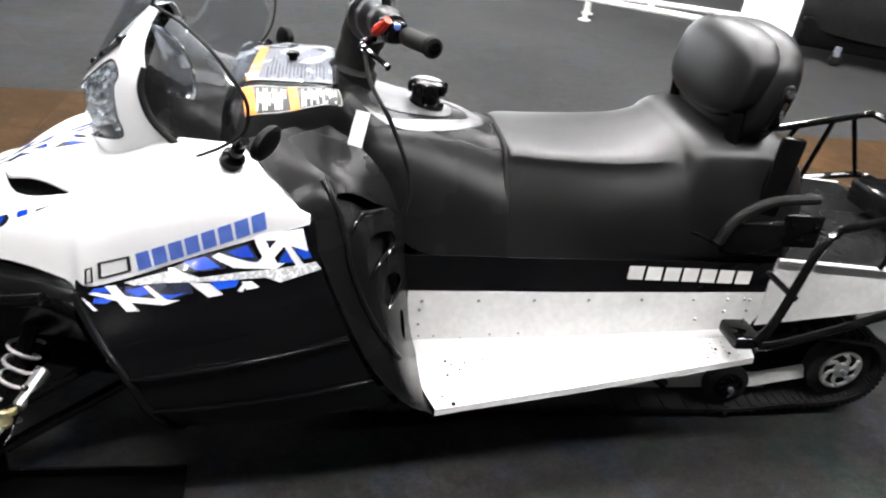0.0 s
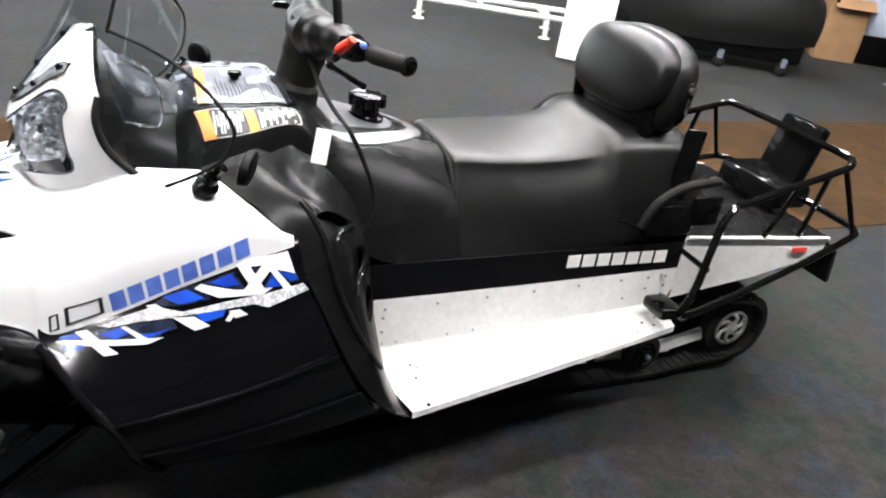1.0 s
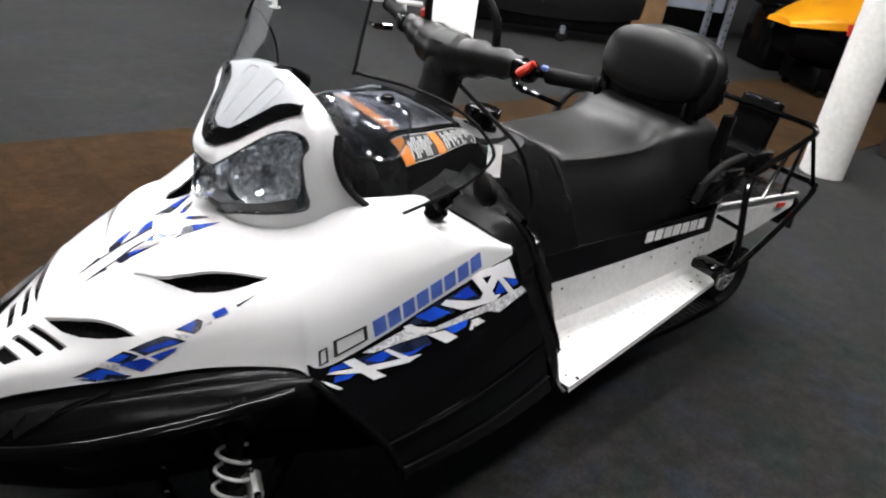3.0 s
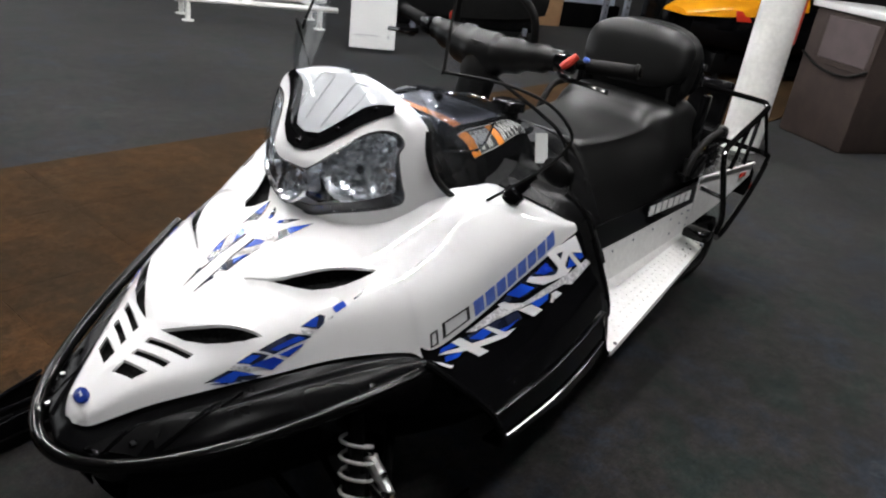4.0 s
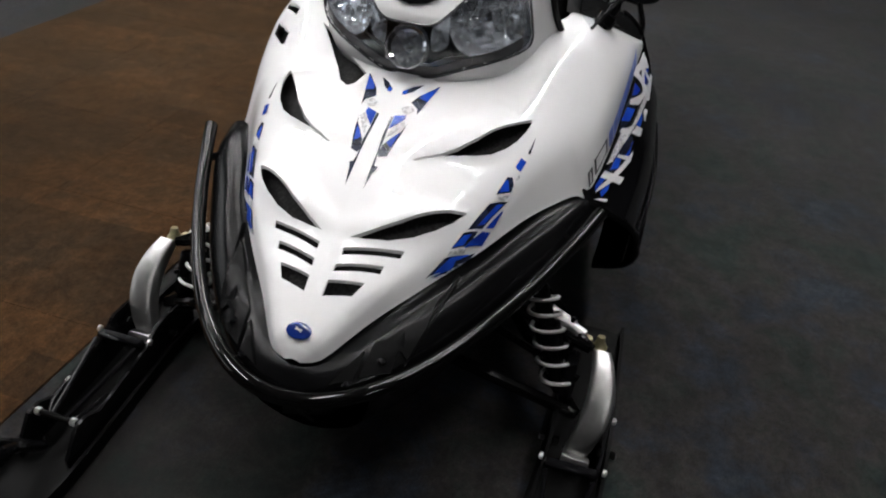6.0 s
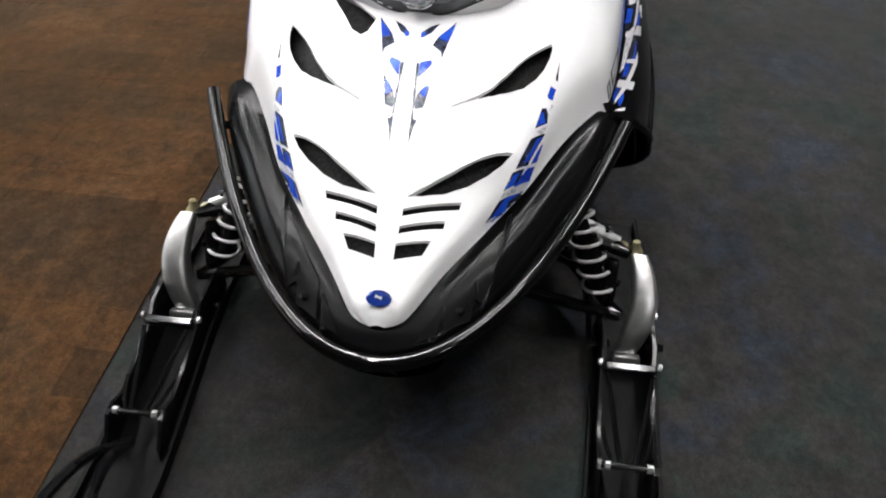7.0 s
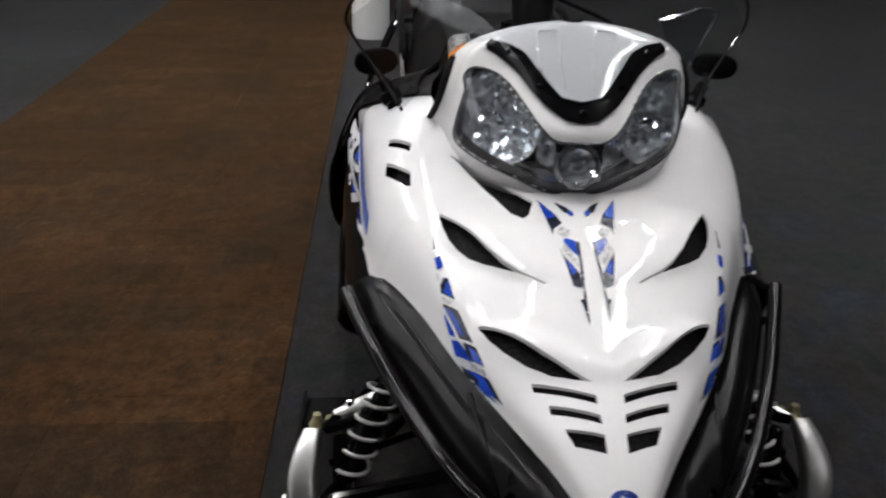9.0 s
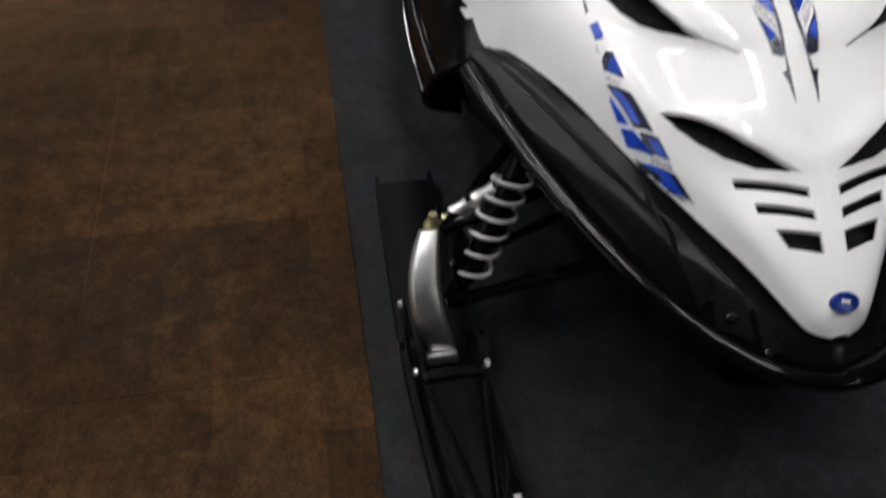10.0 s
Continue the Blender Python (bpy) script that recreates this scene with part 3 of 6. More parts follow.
def dish(poly, depth, rings=14, rough=0.13):
    """A faceted reflector: rim on the outline (angle, height), sunk towards its middle."""
    rim = [on_lens(a, z, 0.009) for a, z in smooth_line(poly, 3, closed=True)]
    mid = sum(rim, Vector()) / len(rim)
    back = (Vector((0.66, 0, mid.z)) - mid).normalized()
    rows = []
    for k in range(rings):
        q = 1.0 - k / (rings - 0.5)
        shake = 0 if k == 0 else rough * depth
        rows.append([mid + (p - mid) * q + back * depth * (1 - q * q) + Vector([facet.uniform(-shake, shake) for _ in range(3)]) for p in rim])
    return tidy(grid_mesh(rows, wrap=True))


MAIN = [(-0.43, 0.812), (-0.59, 0.838), (-0.81, 0.865), (-1.04, 0.882), (-1.17, 0.882), (-1.205, 0.860), (-1.185, 0.830), (-1.20, 0.800), (-1.19, 0.768), (-1.10, 0.744), (-0.95, 0.732), (-0.74, 0.730), (-0.56, 0.740), (-0.44, 0.770)]
LINK = [(-0.25, 0.778), (-0.33, 0.798), (-0.42, 0.806), (-0.425, 0.775), (-0.42, 0.748), (-0.33, 0.736), (-0.26, 0.738)]
for s in (1, -1):
    part("reflector_bowl", dish([(a * s, z) for a, z in MAIN], 0.040), M_reflector, headlight, "", 1)
    part("reflector_bowl", dish([(a * s, z) for a, z in LINK], 0.018, 5), M_reflector, headlight, "", 1)
    p = on_lens(-0.86 * s, 0.800, 0.046)
    d = Vector((-math.cos(0.86), -math.sin(0.86) * s, 0.2)).normalized()
    part("bulb_shield", lathe([(0, 0.012), (0.012, 0.012), (0.020, 0.008), (0.022, 0.003)], p, p + d, 14), M_chrome, headlight)
b, c, d = bowl(0, 0.743, 0.042, 0.026)
part("reflector_bowl", b, M_reflector, headlight, "", 1)
part("projector_ring", lathe([(0, 0.034), (0.012, 0.040), (0.016, 0.038), (0.012, 0.032)], c + d * 0.014, c + d, 26, False), M_chrome, headlight)
part("projector_bulb", lathe([(0, 0.013), (0.008, 0.012), (0.013, 0.008), (0.015, 0.003)], c + d * 0.006, c + d, 20), M_chrome, headlight)
SKIRT = [(0, 0.700), (-0.301, 0.704), (-0.594, 0.726), (-0.90, 0.745), (-1.16, 0.768), (-1.20, 0.743), (-0.90, 0.723), (-0.594, 0.705), (-0.301, 0.682), (0, 0.675)]
part("smoked_skirt", pod_film(SKIRT, -0.005), M_smoke, headlight, "smoked grey strip under the bowls")
lens = part("lens", pod_film([(a * 0.995, z) for a, z in LAMP], -0.003), M_lens, headlight)
lens.visible_shadow = False
wall_rows = [[tuple(p + (Vector((0.66, 0, p.z)) - p).normalized() * d) for p in [POD_TREE.ray_cast(Vector((0.66, 0, z)), Vector((-math.cos(a), math.sin(a), 0)))[0] for a, z in full]] for d in (0.004, 0.025, 0.055)]
part("headlight_wall", tidy(grid_mesh(wall_rows, wrap=True)), M_reflector, headlight)
part("lens_rim", tube([POD_TREE.ray_cast(Vector((0.66, 0, z)), Vector((-math.cos(a), math.sin(a), 0)))[0] for a, z in full], 0.0024, 6, 3, closed=True), M_smoke, headlight)
VEE = [(0, 0.850), (-0.238, 0.856), (-0.517, 0.886), (-0.867, 0.920), (-1.085, 0.933), (-1.23, 0.938), (-1.17, 0.922), (-0.787, 0.886), (-0.416, 0.844), (-0.169, 0.822), (0, 0.818)]
vee = part("vee_trim", pod_film(VEE, 0.004), M_black, pod, "black V-shaped windshield trim")
for a, z in ((0, 0.834), (-0.52, 0.872), (0.52, 0.872), (-1.02, 0.922), (1.02, 0.922)):
    d = Vector((-math.cos(a), math.sin(a), 0))
    h = POD_TREE.ray_cast(Vector((0.66, 0, z)), d)[0]
    part("screw", lathe([(0, 0.007), (0.004, 0.007), (0.006, 0.004)], h + d * 0.005, h + d * 0.1, 10), M_blackgloss, vee)
for s in (1, -1):
    line = [POD_TREE.ray_cast(Vector((-1, y * s, z)), Vector((1, 0, 0)))[0] for y, z in ((0.026, 0.866), (0.030, 0.905), (0.034, 0.950), (0.050, 0.954), (0.074, 0.948), (0.070, 0.905), (0.064, 0.874))]
    part("dome_rib", tube([h + Vector((-0.0005, 0, 0)) for h in line], 0.0022, 6, 4), M_white, pod)
    part("rear_seal", tube([(x, y * s, z) for x, y, z in ((0.646, 0.222, 0.895), (0.638, 0.234, 0.862), (0.643, 0.242, 0.830), (0.655, 0.249, 0.803), (0.677, 0.256, 0.777), (0.719, 0.267, 0.740), (0.752, 0.277, 0.695))], 0.0075, 8, 5), M_rubber, pod, "black rubber seal on the pod's rear edge")

# front cowl under the hood
def bumper_at(y):
    """The bumper's line: x and z for a distance y from the middle."""
    y = abs(y)
    return -0.076 + 2.86 * y * y + 0.18 * y ** 3, 0.320 + 0.55 * y * y + 0.78 * y ** 3


EDGE = [((-0.026, 0.0, 0.348), 0.0), ((-0.008, 0.036, 0.352), 0.095), ((0.050, 0.080, 0.380), 0.165), ((0.150, 0.154, 0.424), 0.238), ((0.250, 0.222, 0.458), 0.293), ((0.370, 0.282, 0.481), 0.350), ((0.470, 0.345, 0.490), 0.398)]
cowl_rows = []
for (x, y, z), yt in EDGE:
    bx, bz = bumper_at(yt)
    inner, outer = np.array((x, y, z)), np.array((bx + 0.016, max(yt - 0.014, 0), bz - 0.004))
    lift = 0.012 * math.sin(math.pi * min(1, max(0, (yt - 0.15) / 0.25)))
    trough = inner + 0.28 * (outer - inner) + (0, 0, 0.004 - 0.2 * lift)
    lip = inner + 0.62 * (outer - inner) + (0, 0, 0.004 + 0.02 * yt + lift)
    cowl_rows.append([inner + (0.02, -0.6 * min(y, 0.05), 0.004), inner, trough, lip, outer, outer + (0.012, -0.01, -0.03), outer + (0.05, -0.03, -0.11)])
cowl_rows.append([(0.525, 0.355, 0.485), (0.525, 0.375, 0.483), (0.525, 0.390, 0.480), (0.525, 0.405, 0.474), (0.520, 0.420, 0.455), (0.520, 0.422, 0.425), (0.53, 0.40, 0.36)])
cowl_bm = tidy(grid_mesh(mirrored(smooth_grid(cowl_rows, 4, 4))))
COWL_TREE = tree_of(cowl_bm)
cowl = part("front_cowl", shell(cowl_bm, 0.004), M_cowl, sled, "black plastic nose cowl", 50)
for s in (1, -1):
    for shape in ([(0.172, 0.198), (0.048, 0.116), (-0.008, 0.108), (0.033, 0.166), (0.100, 0.187)], [(0.030, 0.105), (-0.034, 0.066), (-0.014, 0.100)]):
        part("mount_plate", film_on(COWL_TREE, [[(x, y * s) for x, y in shape]], "z", 0.006, 0.03, 0.006), M_char, cowl, "charcoal bumper mount plate")
    top = [COWL_TREE.find_nearest(Vector((x, y * s, z)))[0] for x, y, z in ((0.203, 0.215, 0.439), (0.160, 0.204, 0.42), (0.111, 0.190, 0.392), (0.070, 0.180, 0.365), (0.035, 0.170, 0.334))]
    part("cowl_ridge", tube([p + Vector((0, 0, 0.001)) for p in top], 0.004, 8, 3), M_cowl, cowl)
    for x, y, z in ((0.026, 0.137, 0.352), (-0.022, 0.094, 0.327)):
        h = COWL_TREE.find_nearest(Vector((x, y * s, z)))[0]
        part("plate_bolt", lathe([(0, 0.008), (0.004, 0.008), (0.007, 0.005)], h + Vector((-0.002, 0, 0.006)), h + Vector((-0.03, 0, 0.1)), 8), M_blackgloss, cowl)

# belly
BELLY = [
    (0.02, (0, 0.16), (0.05, 0.17), (0.10, 0.20), (0.12, 0.26), (0.11, 0.33)),
    (0.20, (0, 0.12), (0.10, 0.13), (0.18, 0.17), (0.22, 0.26), (0.20, 0.38)),
    (0.55, (0, 0.10), (0.14, 0.11), (0.24, 0.14), (0.30, 0.26), (0.30, 0.44)),
    (0.85, (0, 0.10), (0.20, 0.11), (0.34, 0.14), (0.40, 0.26), (0.38, 0.50)),
    (1.20, (0, 0.14), (0.20, 0.15), (0.30, 0.17), (0.32, 0.26), (0.30, 0.45)),
]
part("belly_pan", tidy(grid_mesh(mirrored(smooth_grid(half_rows(BELLY), 4, 4)))), M_black, sled, "black belly pan")

# front bumper
bump_line = [(*bumper_at(y)[:1], y, bumper_at(y)[1]) for y in (0.430, 0.405, 0.355, 0.30, 0.24, 0.18, 0.12, 0.06, 0.0)]
bump_line += [(x, -y, z) for x, y, z in bump_line[-2::-1]]
bumper = part("front_bumper", tube(bump_line, 0.0140, 12, 6), M_tube, sled, "black tubular front bumper")
for s in (1, -1):
    part("bumper_bracket", sided(tube([(0.385, 0.392, 0.452), (0.40, 0.36, 0.455)], 0.009, 8, 1), s), M_tube, bumper)

# side panels
SIDE = [  # front end and rear end of each line, from the seam down
    ((0.515, 0.383, 0.500), (0.985, 0.408, 0.690)),
    ((0.520, 0.400, 0.476), (0.985, 0.437, 0.671)),
    ((0.550, 0.440, 0.446), (1.000, 0.472, 0.595)),
    ((0.590, 0.486, 0.405), (1.030, 0.502, 0.530)),
    ((0.633, 0.515, 0.355), (1.060, 0.511, 0.457)),
    ((0.650, 0.519, 0.325), (1.085, 0.511, 0.405)),
    ((0.673, 0.527, 0.284), (1.115, 0.504, 0.345)),
    ((0.715, 0.505, 0.225), (1.170, 0.488, 0.268)),
    ((0.740, 0.440, 0.190), (1.200, 0.420, 0.235)),
]
side_rows = []
for a, b in SIDE:
    a, b = np.array(a), np.array(b)
    side_rows.append([a + (b - a) * u + np.array((0, 0.016 * math.sin(math.pi * u), 0)) for u in np.linspace(0, 1, 7)])
side_grid = smooth_grid(side_rows, 4, 3)
SIDE_TREE, side_panel = {}, {}
for s in (1, -1):
    grid = side_grid.copy()
    if s > 0:  # the clutch side is the slimmer one
        grid[:, :, 1] -= 0.012 + 0.060 * np.clip((0.66 - grid[:, :, 2]) / 0.24, 0, 1)
    bm = sided(tidy(grid_mesh(grid)), s)
    SIDE_TREE[s] = tree_of(bm)
    bmesh.ops.recalc_face_normals(bm, faces=bm.faces)
    side_panel[s] = part("side_panel", shell(bm, 0.006), M_blackgloss, sled, "glossy black side panel with blue and white graphics")
    for k in (4, 6):
        line = [np.array(side_rows[k][i]) + (0, 0.004 - (0.072 if s > 0 else 0), 0) for i in range(7)]
        part("rib", sided(tube(line, 0.005, 8, 3), s), M_blackgloss, side_panel[s])
    edge = [np.array(r[0]) + (-0.004, 0.002 - (0.012 + 0.060 * min(1, max(0, (0.66 - r[0][2]) / 0.24)) if s > 0 else 0), 0) for r in side_rows[1:]]
    part("edge_trim", sided(tube(edge, 0.009, 8, 3), s), M_black, side_panel[s])

# knee panels
KNEE = [
    ((0.84, 0.285, 0.765), (0.92, 0.27, 0.785), (1.02, 0.215, 0.800)),
    ((0.945, 0.405, 0.705), (1.03, 0.375, 0.73), (1.12, 0.252, 0.715)),
    ((0.990, 0.448, 0.630), (1.09, 0.425, 0.645), (1.17, 0.285, 0.620)),
    ((1.045, 0.497, 0.510), (1.125, 0.455, 0.53), (1.185, 0.300, 0.530)),
    ((1.110, 0.508, 0.380), (1.165, 0.47, 0.40), (1.200, 0.302, 0.420)),
    ((1.185, 0.500, 0.280), (1.205, 0.46, 0.30), (1.215, 0.310, 0.330)),
    ((1.255, 0.482, 0.232), (1.245, 0.43, 0.24), (1.240, 0.320, 0.250)),
]
knee_grid = smooth_grid(KNEE, 4, 6)
for s in (1, -1):
    bm = sided(tidy(grid_mesh(knee_grid)), s)
    tree = tree_of(bm)
    knee = part("knee_panel", shell(bm, 0.006), M_char, sled, "charcoal plastic knee panel with air slots")
    holes = ([(1.023, 0.715), (1.042, 0.719), (1.074, 0.706), (1.137, 0.656), (1.093, 0.676), (1.069, 0.682), (1.055, 0.656), (1.047, 0.667), (1.039, 0.682)],
             [(1.092, 0.634), (1.112, 0.640), (1.148, 0.614), (1.154, 0.592), (1.136, 0.590), (1.108, 0.588), (1.100, 0.566), (1.091, 0.596)],
             [(1.135, 0.552), (1.160, 0.532), (1.176, 0.496), (1.165, 0.490), (1.146, 0.498), (1.136, 0.495), (1.130, 0.525)], [(1.172, 0.452), (1.184, 0.425), (1.188, 0.382), (1.176, 0.410)])
    me = knee.data
    for poly in holes:
        b = outline_prism(arc_poly(poly, 3), 0.2 if s > 0 else -0.7, 0.7 if s > 0 else -0.2)
        bmesh.ops.transform(b, matrix=Matrix(((1, 0, 0, 0), (0, 0, 1, 0), (0, 1, 0, 0), (0, 0, 0, 1))), verts=b.verts)
        bmesh.ops.recalc_face_normals(b, faces=b.faces)
        me = cut(me, b)
    me.materials.clear()
    me.materials.append(M_char)
    knee.data = me
    for line, r in (([(1.120, 0.663), (1.093, 0.675), (1.077, 0.680), (1.066, 0.675), (1.055, 0.654)], 0.005), ([(1.150, 0.588), (1.129, 0.589), (1.108, 0.582), (1.101, 0.562)], 0.005), ([(1.176, 0.494), (1.158, 0.494), (1.140, 0.492)], 0.004),
                    ([(1.000, 0.738), (1.013, 0.722), (1.034, 0.685), (1.050, 0.632), (1.059, 0.592), (1.087, 0.523), (1.125, 0.452), (1.170, 0.380)], 0.007)):
        hits = [tree.ray_cast(Vector((x, 2 * s, z)), Vector((0, -s, 0)))[0] for x, z in smooth_line(line, 3)]
        part("air_slot_lip" if r < 0.006 else "moulded_ridge", tube([h for h in hits if h], r, 8, 1), M_tube if r < 0.006 else M_char, knee)
    back = [[(x - 0.02, y - 0.03, z) for x, y, z in row] for row in knee_grid]
    part("air_duct", sided(tidy(grid_mesh(back)), s), M_dark, knee)

# console and tank
CONSOLE = [
    (0.64, (0, 0.725), (0.10, 0.720), (0.185, 0.705), (0.235, 0.680), (0.262, 0.66)),
    (0.72, (0, 0.752), (0.10, 0.748), (0.180, 0.728), (0.232, 0.698), (0.270, 0.67)),
    (0.78, (0, 0.822), (0.10, 0.816), (0.162, 0.792), (0.214, 0.738), (0.270, 0.685)),
    (0.825, (0, 0.858), (0.10, 0.856), (0.158, 0.846), (0.208, 0.796), (0.268, 0.69)),
    (0.92, (0, 0.868), (0.10, 0.865), (0.164, 0.850), (0.210, 0.808), (0.270, 0.69)),
    (1.03, (0, 0.862), (0.10, 0.859), (0.162, 0.851), (0.210, 0.826), (0.262, 0.66)),
    (1.12, (0, 0.812), (0.10, 0.806), (0.182, 0.780), (0.235, 0.715), (0.275, 0.60)),
    (1.22, (0, 0.790), (0.10, 0.783), (0.165, 0.755), (0.235, 0.670), (0.285, 0.535)),
    (1.32, (0, 0.768), (0.09, 0.760), (0.148, 0.732), (0.225, 0.650), (0.285, 0.525)),
    (1.425, (0, 0.738), (0.085, 0.730), (0.136, 0.702), (0.215, 0.620), (0.278, 0.520)),
]
con_rows = smooth_grid(half_rows(CONSOLE), 5, 5)
con_bm = tidy(grid_mesh(mirrored(con_rows)))
CON_TREE = tree_of(con_bm)
console = part("console", shell(con_bm, 0.004), M_char, sled, "black dash console and fuel tank cover")
for s in (1, -1):
    way = "z"
    lab = part("warning_label", film_on(CON_TREE, [[(0.822, 0.160 * s), (1.026, 0.160 * s), (1.034, 0.204 * s), (0.836, 0.208 * s)]], way, 0.002), M_ink, console, "black and white warning label with orange blocks")
    for a, b in (((0.822, 0.160), (1.026, 0.160)), ((1.026, 0.160), (1.034, 0.204)), ((1.034, 0.204), (0.836, 0.208))):
        part("label_border", tube([CON_TREE.ray_cast(Vector((a[0] + (b[0] - a[0]) * u, (a[1] + (b[1] - a[1]) * u) * s, 2)), Vector((0, 0, -1)))[0] + Vector((0, 0, 0.003)) for u in np.linspace(0, 1, 7)], 0.0012, 5, 1), M_label, lab)
    for k, x in enumerate(np.arange(0.856, 1.022, 0.0062)):
        if not 0.912 < x < 0.948:
            top = 0.202 - 0.010 * (k * 5 % 4 == 1) - 0.006 * (k * 3 % 5 == 2)
            low = 0.166 + 0.008 * (k * 7 % 3 == 1)
            part("text_bar", film_on(CON_TREE, [[(x, low * s), (x + 0.0036, low * s), (x + 0.0056, top * s), (x + 0.002, top * s)]], way, 0.0036), M_label, lab)
    for poly in ([(0.823, 0.161 * s), (0.848, 0.161 * s), (0.860, 0.207 * s), (0.837, 0.207 * s)], [(0.918, 0.161 * s), (0.938, 0.161 * s), (0.948, 0.205 * s), (0.929, 0.205 * s)]):
        part("label_block", film_on(CON_TREE, [poly], way, 0.0040), M_orange, lab)
dash = part("dash_label", film_on(CON_TREE, [[(0.832, -0.140), (0.845, 0.110), (1.01, 0.095), (1.015, -0.138)]], "z", 0.002), M_dashlabel, console, "pale instruction label on the dash")
part("label_block", film_on(CON_TREE, [[(0.833, -0.139), (0.846, 0.109), (0.865, 0.108), (0.855, -0.139)]], "z", 0.004), M_orange, dash)
for k, x in enumerate(np.arange(0.872, 1.0, 0.008)):
    low, high = -0.128 + 0.01 * (k % 3), -0.060 + 0.022 * (k * 3 % 4)
    part("text_bar", film_on(CON_TREE, [[(x, low), (x + 0.004, low), (x + 0.004, high), (x, high)]], "z", 0.0036), M_ink, dash)
part("dash_knob", lathe([(0, 0.010), (0.012, 0.010), (0.014, 0.016), (0.022, 0.015), (0.024, 0.010)], (0.925, 0.0, 0.866), (0.925, 0.0, 1.0), 14), M_black, console, "small black dash knob")
part("dash_rim", tube([(1.02, y, 0.866 - 0.3 * y * y) for y in np.linspace(-0.15, 0.15, 7)], 0.007, 8, 3), M_rubber, console)
part("tank_stripe", film_on(CON_TREE, [arc_poly([(1.08, 0.150), (1.18, 0.125), (1.28, 0.074), (1.338, 0.03), (1.345, 0), (1.338, -0.03), (1.28, -0.074), (1.18, -0.125), (1.08, -0.150), (1.18, -0.158), (1.30, -0.108), (1.375, -0.04), (1.385, 0), (1.375, 0.04), (1.30, 0.108), (1.18, 0.158)], 3)], "z", 0.0015), M_silver, console, "silver arc on the tank cover")
part("tank_plate", film_on(CON_TREE, [arc_poly([(1.13, 0.095), (1.22, 0.085), (1.285, 0.05), (1.305, 0), (1.285, -0.05), (1.22, -0.085), (1.13, -0.095), (1.115, 0)], 4)], "z", 0.0015), M_silver, console)
cap = part("fuel_cap", lathe([(0, 0.048), (0.012, 0.048), (0.016, 0.036), (0.034, 0.034), (0.036, 0.040), (0.062, 0.040), (0.066, 0.034)], (1.237, 0, 0.778), (1.245, 0, 0.90), 20), M_blackgloss, console, "black ribbed fuel cap")
for k in range(10):
    a = k * 2 * math.pi / 10
    part("cap_rib", block((0.012, 0.014, 0.026), (1.2415 + 0.042 * math.cos(a), 0.042 * math.sin(a), 0.827), 0.003, 1), M_blackgloss, cap)
part("price_tag", block((0.034, 0.001, 0.075), (1.070, -0.238, 0.800), 0, turn=pose(0, 0, 0, -24, 0, -32)), M_paper, console, "small white paper tag")

# clear plastic instrument cover lying over the dash, with a raised rear lip
cover_rows = []
for i, x in enumerate(np.linspace(0.80, 1.02, 16)):
    row = []
    for y in np.linspace(-0.150, 0.125, 19):
        top = CON_TREE.ray_cast(Vector((x, y, 1.3)), Vector((0, 0, -1)))[0].z
        ripple = 0.003 * math.sin(31 * x + 9 * y) * math.sin(23 * y + 14 * x) + 0.002 * math.sin(70 * x - 44 * y)
        row.append((x, y, top + 0.012 + ripple + 0.012 * max(0, (0.845 - x) / 0.045) ** 2))
    cover_rows.append(row)
part("clear_cover", shell(tidy(grid_mesh(cover_rows)), 0.002), M_cover, console, "rippled clear plastic cover over the dash label").visible_shadow = False

# clear moulded side deflector inside the windshield
root, outer = [(0.660, -0.170, 0.965), (0.670, -0.195, 0.930), (0.680, -0.215, 0.890), (0.690, -0.230, 0.850)], [(0.700, -0.270, 0.980), (0.735, -0.315, 0.965), (0.750, -0.305, 0.920), (0.745, -0.280, 0.860)]
wing = []
for p, q in zip(smooth_line(root, 5), smooth_line(outer, 5)):
    wing.append([tuple(np.array(p) + (np.array(q) - np.array(p)) * u + np.array((-0.6, 0.1, 0.5)) * 0.022 * math.sin(math.pi * u) + np.array((0, 0, 0.004 * math.sin(15 * u + 40 * p[2])))) for u in np.linspace(0, 1, 12)])
clear = part("clear_deflector", shell(tidy(grid_mesh(wing)), 0.004), M_deflector, console, "clear moulded plastic side deflector")
clear.visible_shadow = False
part("deflector_edge", tube([tuple(p) for p in smooth_line([root[0]] + outer + [root[3]], 3)], 0.003, 8, 1), M_clearedge, clear).visible_shadow = False

# dark fairing between the pod's rear edge and the dash
pod_edge = [(0.648, 0, 0.925), (0.648, 0.10, 0.922), (0.650, 0.195, 0.898), (0.646, 0.228, 0.860), (0.660, 0.242, 0.803), (0.722, 0.260, 0.740)]
dash_edge = [(0.805, 0, 0.836), (0.805, 0.10, 0.830), (0.800, 0.150, 0.800), (0.795, 0.190, 0.765), (0.790, 0.222, 0.725), (0.780, 0.258, 0.685)]
low_edge = [tuple(0.5 * (np.array(a) + np.array(b)) - (0, 0.012 if a[1] > 0.15 else 0, 0.020)) for a, b in zip(pod_edge, dash_edge)]
part("inner_fairing", shell(tidy(grid_mesh(mirrored(smooth_grid([pod_edge, low_edge, dash_edge], 4, 4)))), 0.003), M_char, console, "dark plastic fairing ahead of the dash")

